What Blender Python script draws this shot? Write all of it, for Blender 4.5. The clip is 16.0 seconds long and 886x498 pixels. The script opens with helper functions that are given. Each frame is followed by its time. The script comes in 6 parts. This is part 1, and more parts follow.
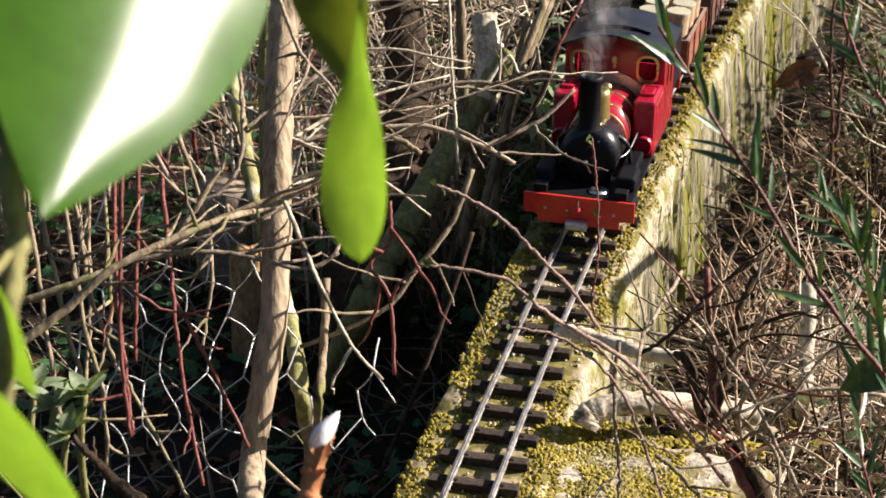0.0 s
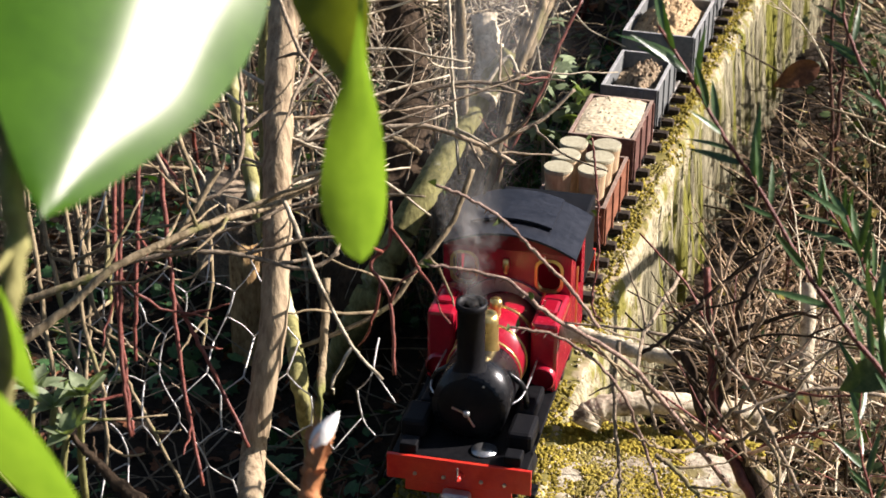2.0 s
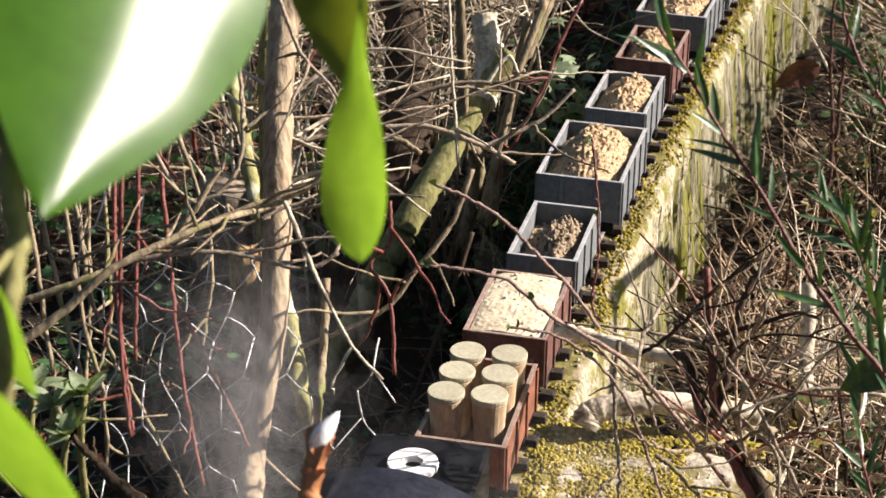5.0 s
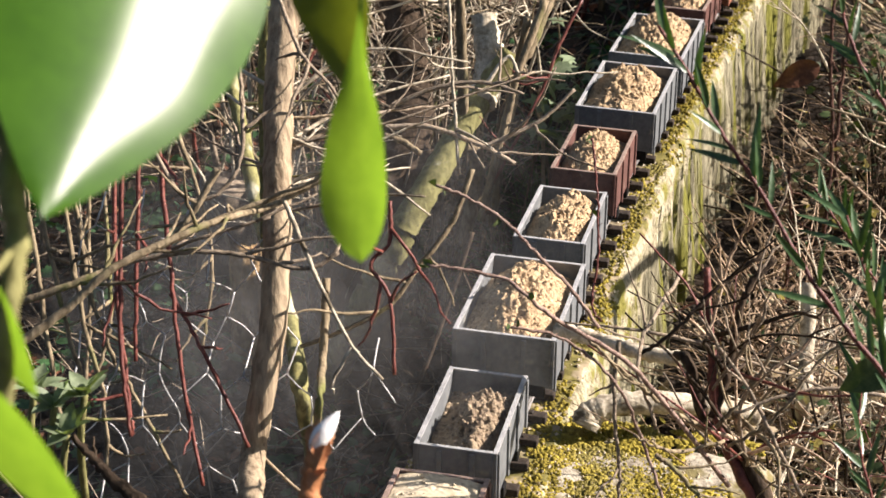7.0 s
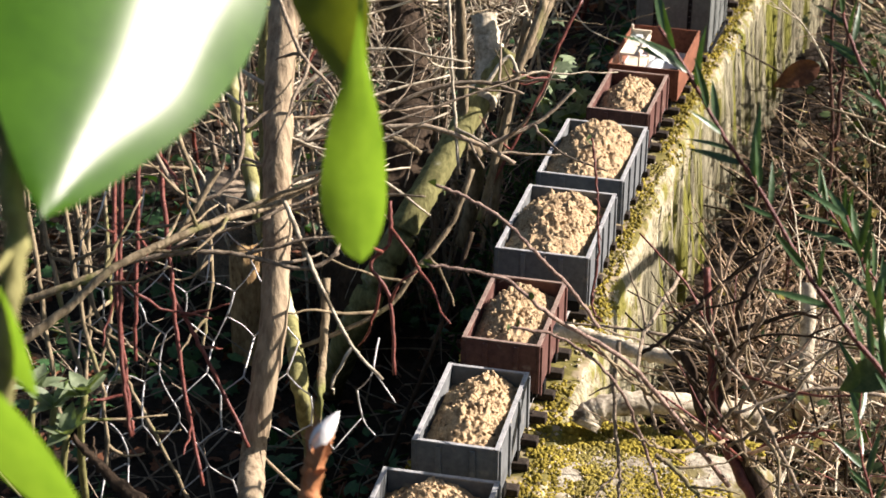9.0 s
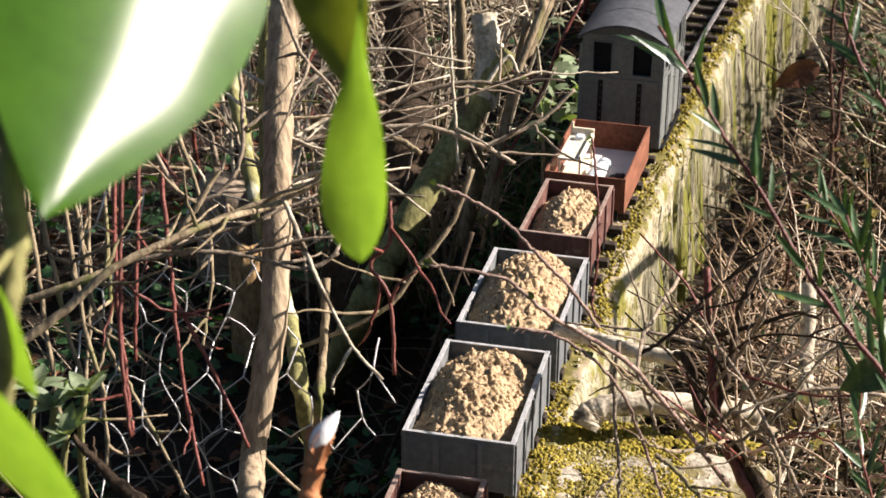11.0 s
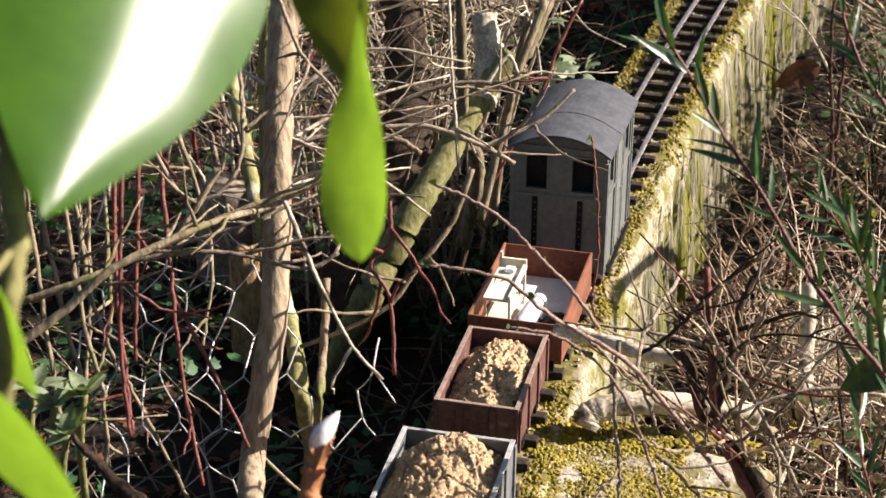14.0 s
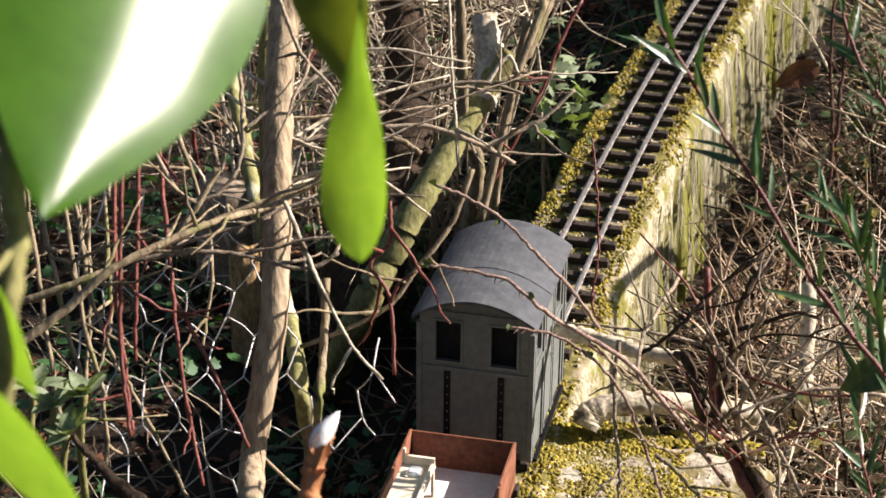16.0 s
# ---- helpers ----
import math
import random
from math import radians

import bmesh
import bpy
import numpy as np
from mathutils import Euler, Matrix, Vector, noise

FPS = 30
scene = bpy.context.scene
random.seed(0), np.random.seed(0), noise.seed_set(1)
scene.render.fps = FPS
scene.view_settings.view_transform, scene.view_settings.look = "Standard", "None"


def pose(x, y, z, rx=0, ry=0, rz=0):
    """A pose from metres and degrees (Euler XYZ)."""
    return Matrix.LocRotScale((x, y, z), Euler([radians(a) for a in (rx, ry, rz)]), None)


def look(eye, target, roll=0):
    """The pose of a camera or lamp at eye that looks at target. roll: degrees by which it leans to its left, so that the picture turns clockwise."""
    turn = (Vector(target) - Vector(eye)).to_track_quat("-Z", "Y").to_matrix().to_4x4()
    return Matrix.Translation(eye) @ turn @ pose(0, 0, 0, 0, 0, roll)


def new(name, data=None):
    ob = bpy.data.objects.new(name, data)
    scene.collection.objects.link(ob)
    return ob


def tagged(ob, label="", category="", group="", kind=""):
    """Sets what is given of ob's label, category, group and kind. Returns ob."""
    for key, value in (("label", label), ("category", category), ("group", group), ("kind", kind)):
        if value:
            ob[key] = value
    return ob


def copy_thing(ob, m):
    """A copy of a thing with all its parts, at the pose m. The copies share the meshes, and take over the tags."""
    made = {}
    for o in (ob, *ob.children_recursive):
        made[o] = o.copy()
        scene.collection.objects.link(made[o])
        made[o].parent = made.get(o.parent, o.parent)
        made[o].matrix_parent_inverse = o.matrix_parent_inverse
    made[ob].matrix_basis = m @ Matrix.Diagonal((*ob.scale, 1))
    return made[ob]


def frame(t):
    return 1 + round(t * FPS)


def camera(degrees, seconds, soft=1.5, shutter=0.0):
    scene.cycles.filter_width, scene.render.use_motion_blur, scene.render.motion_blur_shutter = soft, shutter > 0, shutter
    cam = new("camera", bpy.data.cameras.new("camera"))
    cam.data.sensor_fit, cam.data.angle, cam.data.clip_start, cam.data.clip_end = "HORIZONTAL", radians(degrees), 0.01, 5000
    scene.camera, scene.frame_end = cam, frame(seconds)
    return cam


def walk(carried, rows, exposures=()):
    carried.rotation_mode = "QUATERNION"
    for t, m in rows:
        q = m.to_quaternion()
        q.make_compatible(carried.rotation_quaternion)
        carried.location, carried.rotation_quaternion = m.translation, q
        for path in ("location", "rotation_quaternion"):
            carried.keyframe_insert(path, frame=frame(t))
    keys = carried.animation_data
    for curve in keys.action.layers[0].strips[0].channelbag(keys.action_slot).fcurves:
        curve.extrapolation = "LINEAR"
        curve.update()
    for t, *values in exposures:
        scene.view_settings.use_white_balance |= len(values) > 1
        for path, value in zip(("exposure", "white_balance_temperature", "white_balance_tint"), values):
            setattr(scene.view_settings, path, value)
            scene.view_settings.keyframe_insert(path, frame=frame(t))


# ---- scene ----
# The camera stands still on a tripod above a garden railway.
EYE = (0.2198, -0.9378, 0.7135)
AIM = (0.0206, -0.0627, 0.2725)
cam = camera(27.28, 16.0, soft=1.6)
cam.data.dof.use_dof, cam.data.dof.focus_distance, cam.data.dof.aperture_fstop = True, 1.35, 34.0
walk(cam, [(0.0, look(EYE, AIM, 0.43)), (16.0, look(EYE, AIM, 0.43))], exposures=[(0.0, 1.5), (16.0, 1.5)])

# ---- light: low winter sun and a clear sky ----
SUN_AZ, SUN_EL = radians(68), radians(32)          # azimuth from +y towards +x
SUN_DIR = Vector((math.sin(SUN_AZ) * math.cos(SUN_EL), math.cos(SUN_AZ) * math.cos(SUN_EL), math.sin(SUN_EL)))
world = bpy.data.worlds.new("world")
scene.world = world
world.use_nodes = True
wn = world.node_tree.nodes
sky = wn.new("ShaderNodeTexSky")
sky.sky_type, sky.sun_disc, sky.sun_elevation, sky.sun_rotation = "NISHITA", False, SUN_EL, SUN_AZ
world.node_tree.links.new(sky.outputs[0], wn["Background"].inputs[0])
wn["Background"].inputs[1].default_value = 0.042
sun_data = bpy.data.lights.new("sun", "SUN")
sun_data.energy, sun_data.angle, sun_data.color = 5.0, radians(0.5), (1.0, 0.90, 0.86)
sun = new("sun", sun_data)
sun.matrix_world = look(SUN_DIR * 20, (0, 0, 0))
scene.cycles.transparent_max_bounces = 160

# ---- materials ----


def mat(name, c1, c2, rough=0.75, scale=60.0, bump=0.3, metal=0.0, fine=4.0, spots=None, spot_scale=40.0, spot_at=0.6,
        coat=0.0, translucent=0.0, stretch=(1, 1, 1), vary=0.25, bump_dist=0.002, spec=0.12):
    """A procedural surface: two scales of noise between two colours, optional spots, bump, and a tint that varies from piece to piece."""
    m = bpy.data.materials.new(name)
    m.use_nodes = True
    t = m.node_tree
    n, l = t.nodes, t.links
    b = n["Principled BSDF"]
    co = n.new("ShaderNodeTexCoord")
    mp = n.new("ShaderNodeMapping")
    mp.inputs["Scale"].default_value = stretch
    l.new(co.outputs["Object"], mp.inputs[0])
    n1, n2 = n.new("ShaderNodeTexNoise"), n.new("ShaderNodeTexNoise")
    for q, s, d in ((n1, scale, 6), (n2, scale * fine, 4)):
        q.inputs["Scale"].default_value, q.inputs["Detail"].default_value, q.inputs["Roughness"].default_value = s, d, 0.65
        l.new(mp.outputs[0], q.inputs["Vector"])
    add = n.new("ShaderNodeMath")
    add.operation = "ADD"
    l.new(n1.outputs[0], add.inputs[0])
    l.new(n2.outputs[0], add.inputs[1])
    rng = n.new("ShaderNodeMapRange")
    rng.inputs[1].default_value, rng.inputs[2].default_value = 0.7, 1.3
    l.new(add.outputs[0], rng.inputs[0])
    mx = n.new("ShaderNodeMixRGB")
    mx.inputs[1].default_value, mx.inputs[2].default_value = (*c1, 1), (*c2, 1)
    l.new(rng.outputs[0], mx.inputs[0])
    col = mx.outputs[0]
    if spots:
        n3 = n.new("ShaderNodeTexNoise")
        n3.inputs["Scale"].default_value, n3.inputs["Detail"].default_value = spot_scale, 5
        l.new(mp.outputs[0], n3.inputs["Vector"])
        r3 = n.new("ShaderNodeMapRange")
        r3.inputs[1].default_value, r3.inputs[2].default_value = spot_at - 0.04, spot_at + 0.05
        l.new(n3.outputs[0], r3.inputs[0])
        m3 = n.new("ShaderNodeMixRGB")
        m3.inputs[2].default_value = (*spots, 1)
        l.new(r3.outputs[0], m3.inputs[0])
        l.new(col, m3.inputs[1])
        col = m3.outputs[0]
    if vary:
        oi, ge = n.new("ShaderNodeObjectInfo"), n.new("ShaderNodeNewGeometry")
        av = n.new("ShaderNodeMath")
        av.operation = "ADD"
        l.new(oi.outputs["Random"], av.inputs[0])
        l.new(ge.outputs["Random Per Island"], av.inputs[1])
        rv = n.new("ShaderNodeMapRange")
        rv.inputs[2].default_value, rv.inputs[3].default_value, rv.inputs[4].default_value = 2.0, 1 - vary, 1 + vary
        l.new(av.outputs[0], rv.inputs[0])
        hv = n.new("ShaderNodeHueSaturation")
        l.new(rv.outputs[0], hv.inputs["Value"])
        l.new(col, hv.inputs["Color"])
        col = hv.outputs[0]
    l.new(col, b.inputs["Base Color"])
    b.inputs["Metallic"].default_value = metal
    b.inputs["Specular IOR Level"].default_value = spec
    b.inputs["Coat Weight"].default_value = coat
    b.inputs["Coat Roughness"].default_value = 0.15
    rr = n.new("ShaderNodeMapRange")
    rr.inputs[3].default_value, rr.inputs[4].default_value = max(0.05, rough - 0.12), min(1, rough + 0.12)
    l.new(n1.outputs[0], rr.inputs[0])
    l.new(rr.outputs[0], b.inputs["Roughness"])
    if bump:
        bp = n.new("ShaderNodeBump")
        bp.inputs["Strength"].default_value, bp.inputs["Distance"].default_value = bump, bump_dist
        l.new(add.outputs[0], bp.inputs["Height"])
        l.new(bp.outputs[0], b.inputs["Normal"])
    if translucent:
        tr = n.new("ShaderNodeBsdfTranslucent")
        ms = n.new("ShaderNodeMixShader")
        ms.inputs[0].default_value = translucent
        g = n.new("ShaderNodeMixRGB")
        g.blend_type = "MULTIPLY"
        g.inputs[0].default_value = 1
        g.inputs[2].default_value = (1.6, 1.8, 0.5, 1)
        l.new(col, g.inputs[1])
        l.new(g.outputs[0], tr.inputs[0])
        l.new(b.outputs[0], ms.inputs[1])
        l.new(tr.outputs[0], ms.inputs[2])
        l.new(ms.outputs[0], n["Material Output"].inputs[0])
    return m


M = {
    # soil kept near-black, with the shade under the thicket put into its colour
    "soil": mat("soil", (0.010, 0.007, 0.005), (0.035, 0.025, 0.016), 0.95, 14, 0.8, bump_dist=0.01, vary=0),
    "moss": mat("moss", (0.05, 0.045, 0.015), (0.20, 0.17, 0.05), 0.95, 30, 0.5, fine=6, spots=(0.26, 0.21, 0.13), spot_scale=45, spot_at=0.54, vary=0.3),
    "moss_tuft": mat("moss_tuft", (0.115, 0.090, 0.014), (0.43, 0.34, 0.060), 0.95, 45, 0.6, vary=0.5, spots=(0.24, 0.20, 0.06), spot_scale=16, spot_at=0.55, translucent=0.2, bump_dist=0.003),
    "stone": mat("stone", (0.16, 0.13, 0.09), (0.46, 0.41, 0.31), 0.95, 50, 0.7, spots=(0.17, 0.14, 0.06), spot_scale=30, spot_at=0.53, vary=0),
    "lichen_wood": mat("lichen_wood", (0.022, 0.017, 0.009), (0.37, 0.335, 0.215), 0.95, 75, 1.0, fine=3, spots=(0.15, 0.145, 0.03), spot_scale=26, spot_at=0.535, stretch=(1, 1, 0.10), vary=0, bump_dist=0.004),
    "sleeper": mat("sleeper", (0.018, 0.014, 0.011), (0.06, 0.045, 0.033), 0.8, 90, 0.4, vary=0.3),
    "rail": mat("rail", (0.20, 0.17, 0.14), (0.52, 0.49, 0.45), 0.33, 120, 0.15, metal=0.9, vary=0),
    "bark_tan": mat("bark_tan", (0.10, 0.074, 0.042), (0.33, 0.26, 0.16), 0.85, 70, 0.6, stretch=(1, 1, 0.25), spots=(0.15, 0.15, 0.05), spot_scale=30, spot_at=0.62),
    "bark_young": mat("bark_young", (0.15, 0.105, 0.065), (0.46, 0.36, 0.23), 0.8, 60, 0.6, stretch=(1, 1, 0.12), spots=(0.10, 0.075, 0.05), spot_scale=60, spot_at=0.66),
    "bramble": mat("bramble", (0.10, 0.055, 0.042), (0.36, 0.26, 0.20), 0.7, 140, 0.4, vary=0.3),
    "bark_green": mat("bark_green", (0.09, 0.085, 0.03), (0.27, 0.25, 0.10), 0.85, 50, 0.5, stretch=(1, 1, 0.5), spots=(0.4, 0.38, 0.26), spot_scale=45, spot_at=0.63),
    "rotten_wood": mat("rotten_wood", (0.16, 0.085, 0.035), (0.50, 0.34, 0.16), 0.9, 60, 0.8, stretch=(1, 1, 0.4), vary=0.1),
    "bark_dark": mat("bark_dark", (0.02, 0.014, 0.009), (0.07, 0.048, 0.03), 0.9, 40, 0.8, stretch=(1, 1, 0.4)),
    "twig_grey": mat("twig_grey", (0.12, 0.09, 0.06), (0.34, 0.27, 0.19), 0.8, 120, 0.4, vary=0.4),
    "twig_red": mat("twig_red", (0.07, 0.02, 0.016), (0.20, 0.06, 0.04), 0.5, 90, 0.3, vary=0.35, spec=0.3),
    "dock": mat("dock", (0.040, 0.020, 0.013), (0.115, 0.058, 0.038), 0.85, 90, 0.5, vary=0.35),
    "twig_pale": mat("twig_pale", (0.30, 0.25, 0.17), (0.62, 0.54, 0.40), 0.75, 70, 0.5, vary=0.3, spots=(0.14, 0.11, 0.07), spot_scale=60, spot_at=0.6),
    "straw": mat("straw", (0.20, 0.125, 0.075), (0.60, 0.45, 0.30), 0.8, 90, 0.2, vary=0.5),
    "dead_leaf": mat("dead_leaf", (0.08, 0.032, 0.018), (0.20, 0.085, 0.042), 0.7, 60, 0.4, vary=0.4, translucent=0.08),
    "straw_leaf": mat("straw_leaf", (0.18, 0.12, 0.065), (0.60, 0.48, 0.31), 0.75, 60, 0.3, vary=0.5, translucent=0.2),
    "wire": mat("wire", (0.38, 0.36, 0.33), (0.68, 0.66, 0.62), 0.45, 200, 0.2, metal=0.35, vary=0.2),
    "leaf_gloss": mat("leaf_gloss", (0.032, 0.086, 0.003), (0.054, 0.132, 0.005), 0.45, 14, 0.02, vary=0.1, translucent=0.35, fine=9, spec=0.1),
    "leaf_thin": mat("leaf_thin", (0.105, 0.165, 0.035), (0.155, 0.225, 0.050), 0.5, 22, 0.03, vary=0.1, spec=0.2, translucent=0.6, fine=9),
    # the next two greens are shaded copies: shade is put into the colour
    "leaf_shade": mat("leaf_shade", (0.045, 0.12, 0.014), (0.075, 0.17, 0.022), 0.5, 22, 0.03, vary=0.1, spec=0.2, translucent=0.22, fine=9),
    "leaf_olive_shade": mat("leaf_olive_shade", (0.10, 0.115, 0.020), (0.15, 0.165, 0.030), 0.55, 22, 0.03, vary=0.1, spec=0.2, translucent=0.3, fine=9),
    "leaf_ivy": mat("leaf_ivy", (0.026, 0.066, 0.022), (0.060, 0.135, 0.045), 0.5, 60, 0.2, vary=0.5, translucent=0.2, spec=0.3),
    "leaf_sprig": mat("leaf_sprig", (0.028, 0.060, 0.018), (0.070, 0.120, 0.045), 0.38, 60, 0.15, vary=0.4, translucent=0.15, spec=0.45),
    "leaf_dark": mat("leaf_dark", (0.03, 0.05, 0.015), (0.08, 0.10, 0.035), 0.6, 60, 0.2, vary=0.5, translucent=0.1, spec=0.2),
    "leaf_pale": mat("leaf_pale", (0.12, 0.155, 0.080), (0.23, 0.275, 0.155), 0.55, 60, 0.2, vary=0.4, translucent=0.25, spec=0.3),
    "grass": mat("grass", (0.02, 0.06, 0.02), (0.07, 0.14, 0.04), 0.5, 60, 0.1, vary=0.5, translucent=0.3),
    "bud_white": mat("bud_white", (0.7, 0.66, 0.6), (0.9, 0.88, 0.84), 0.7, 80, 0.2, vary=0),
    "bud_brown": mat("bud_brown", (0.20, 0.08, 0.03), (0.45, 0.2, 0.09), 0.6, 80, 0.4, vary=0.2),
    "red_paint": mat("red_paint", (0.25, 0.004, 0.016), (0.32, 0.007, 0.024), 0.25, 50, 0.03, coat=0.5, vary=0, spec=0.5),
    "beam_red": mat("beam_red", (0.48, 0.02, 0.015), (0.58, 0.04, 0.02), 0.35, 50, 0.05, coat=0.3, vary=0, spec=0.4),
    "black_paint": mat("black_paint", (0.004, 0.004, 0.005), (0.009, 0.009, 0.010), 0.5, 70, 0.06, vary=0, spec=0.12),
    "smokebox_black": mat("smokebox_black", (0.006, 0.006, 0.007), (0.014, 0.014, 0.015), 0.28, 70, 0.04, vary=0, spec=0.35),
    "roof_black": mat("roof_black", (0.011, 0.012, 0.016), (0.024, 0.026, 0.033), 0.32, 60, 0.06, vary=0, spec=0.15),
    "brass": mat("brass", (0.55, 0.40, 0.14), (0.70, 0.54, 0.22), 0.3, 90, 0.05, metal=0.9, vary=0),
    "steel": mat("steel", (0.4, 0.4, 0.4), (0.6, 0.6, 0.6), 0.35, 90, 0.1, metal=0.9, vary=0),
    "grey_paint": mat("grey_paint", (0.095, 0.10, 0.10), (0.165, 0.17, 0.165), 0.6, 40, 0, vary=0.12, spots=(0.24, 0.22, 0.19), spot_scale=60, spot_at=0.66),
    "van_paint": mat("van_paint", (0.100, 0.106, 0.096), (0.160, 0.165, 0.148), 0.65, 40, 0, vary=0.05),
    "van_roof": mat("van_roof", (0.055, 0.057, 0.060), (0.095, 0.097, 0.10), 0.6, 30, 0.15, vary=0),
    "brown_paint": mat("brown_paint", (0.07, 0.036, 0.03), (0.14, 0.07, 0.055), 0.65, 40, 0, vary=0.12, spots=(0.22, 0.16, 0.12), spot_scale=60, spot_at=0.66),
    "wood_brown": mat("wood_brown", (0.11, 0.045, 0.027), (0.24, 0.10, 0.058), 0.6, 60, 0, stretch=(1, 0.2, 1), vary=0.1),
    "wood_pale": mat("wood_pale", (0.58, 0.48, 0.33), (0.75, 0.66, 0.5), 0.65, 70, 0.15, stretch=(1, 0.2, 1), vary=0.08),
    "tub_top": mat("tub_top", (0.27, 0.245, 0.165), (0.40, 0.37, 0.26), 0.75, 90, 0.15, vary=0.15),
    "lichen_stone": mat("lichen_stone", (0.13, 0.105, 0.055), (0.50, 0.45, 0.30), 0.95, 45, 1.0, fine=4, spots=(0.17, 0.155, 0.035), spot_scale=24, spot_at=0.55, vary=0, bump_dist=0.003),
    "barrel_wood": mat("barrel_wood", (0.30, 0.20, 0.11), (0.50, 0.38, 0.24), 0.7, 60, 0.2, stretch=(1, 1, 0.3), vary=0.12),
    "sand": mat("sand", (0.26, 0.17, 0.09), (0.62, 0.46, 0.27), 0.95, 130, 0.8, fine=4, vary=0.1, bump_dist=0.002, spots=(0.12, 0.08, 0.05), spot_scale=180, spot_at=0.64),
    "sand_pale": mat("sand_pale", (0.38, 0.31, 0.20), (0.56, 0.48, 0.34), 0.95, 40, 0.3, vary=0.1),
    "sand_dark": mat("sand_dark", (0.17, 0.12, 0.08), (0.40, 0.31, 0.20), 0.95, 130, 0.8, vary=0.1, spots=(0.08, 0.06, 0.04), spot_scale=150, spot_at=0.6),
    "white_floor": mat("white_floor", (0.62, 0.58, 0.54), (0.78, 0.75, 0.7), 0.6, 40, 0.1, vary=0),
    "dark_lump": mat("dark_lump", (0.03, 0.026, 0.022), (0.09, 0.075, 0.06), 0.7, 80, 0.4, vary=0),
    # near-black that puts the shade of the interiors into the colour
    "inside_shade": mat("inside_shade", (0.012, 0.012, 0.012), (0.022, 0.022, 0.022), 0.9, 60, 0, vary=0),
    "worn_rim": mat("worn_rim", (0.20, 0.20, 0.195), (0.42, 0.41, 0.39), 0.6, 160, 0, vary=0.15),
    "worn_brown": mat("worn_brown", (0.14, 0.09, 0.07), (0.32, 0.24, 0.19), 0.6, 160, 0, vary=0.15),
    "white_ring": mat("white_ring", (0.6, 0.58, 0.55), (0.72, 0.7, 0.66), 0.5, 60, 0.1, vary=0),
}


def waxed(m, share, rough):
    """Adds a waxy layer with a firm-edged sheen over a material."""
    n, l = m.node_tree.nodes, m.node_tree.links
    out = n["Material Output"]
    under = out.inputs[0].links[0].from_socket
    gl, mx = n.new("ShaderNodeBsdfAnisotropic"), n.new("ShaderNodeMixShader")
    gl.distribution = "BECKMANN"
    gl.inputs["Roughness"].default_value = rough
    gl.inputs["Color"].default_value = (1, 0.99, 0.90, 1)
    mx.inputs[0].default_value = share
    l.new(under, mx.inputs[1])
    l.new(gl.outputs[0], mx.inputs[2])
    l.new(mx.outputs[0], out.inputs[0])


waxed(M["leaf_gloss"], 0.034, 0.26)


def glass_mat():
    m = bpy.data.materials.new("clear_glass")
    m.use_nodes = True
    b = m.node_tree.nodes["Principled BSDF"]
    b.inputs["Base Color"].default_value = (0.80, 0.86, 0.88, 1)
    b.inputs["Roughness"].default_value, b.inputs["Transmission Weight"].default_value, b.inputs["IOR"].default_value = 0.12, 0.45, 1.35
    return m


def steam_mat(name, alpha, scale):
    """Thin white steam: mostly clear, scattering, broken up by noise."""
    m = bpy.data.materials.new(name)
    m.use_nodes = True
    n, l = m.node_tree.nodes, m.node_tree.links
    co, nz, rg = n.new("ShaderNodeTexCoord"), n.new("ShaderNodeTexNoise"), n.new("ShaderNodeMapRange")
    nz.inputs["Scale"].default_value, nz.inputs["Detail"].default_value = scale, 4
    l.new(co.outputs["Object"], nz.inputs["Vector"])
    rg.inputs[1].default_value, rg.inputs[2].default_value, rg.inputs[3].default_value, rg.inputs[4].default_value = 0.30, 0.75, 0.15 * alpha, alpha
    l.new(nz.outputs[0], rg.inputs[0])
    di, tl, tp, mx, m2 = (n.new(k) for k in ("ShaderNodeBsdfDiffuse", "ShaderNodeBsdfTranslucent", "ShaderNodeBsdfTransparent", "ShaderNodeMixShader", "ShaderNodeMixShader"))
    di.inputs[0].default_value = tl.inputs[0].default_value = (0.60, 0.585, 0.56, 1)
    mx.inputs[0].default_value = 0.5
    l.new(di.outputs[0], mx.inputs[1])
    l.new(tl.outputs[0], mx.inputs[2])
    l.new(rg.outputs[0], m2.inputs[0])
    l.new(tp.outputs[0], m2.inputs[1])
    l.new(mx.outputs[0], m2.inputs[2])
    l.new(m2.outputs[0], n["Material Output"].inputs[0])
    return m


M["glass"] = glass_mat()

# ---- mesh helpers ----


def finish(bm, name, material, smooth=True):
    me = bpy.data.meshes.new(name)
    bm.to_mesh(me)
    bm.free()
    me.materials.append(material)
    if smooth:
        me.shade_smooth()
    return me


def thing(name, label, category, group="", kind="", m=None):
    """An Empty at the base of a thing made of parts."""
    ob = tagged(new(name), label, category, group, kind)
    if m is not None:
        ob.matrix_basis = m
    return ob


def solo(name, bm, material, label, category, group="", kind="", smooth=True, m=None):
    """A thing that is one mesh."""
    ob = tagged(new(name, finish(bm, name, material, smooth)), label, category, group, kind)
    if m is not None:
        ob.matrix_basis = m
    return ob


def part(name, bm, material, parent, label="", smooth=False, m=None):
    ob = new(name, finish(bm, name, material, smooth))
    ob.parent = parent
    if m is not None:
        ob.matrix_basis = m
    if label:
        tagged(ob, label)
    return ob


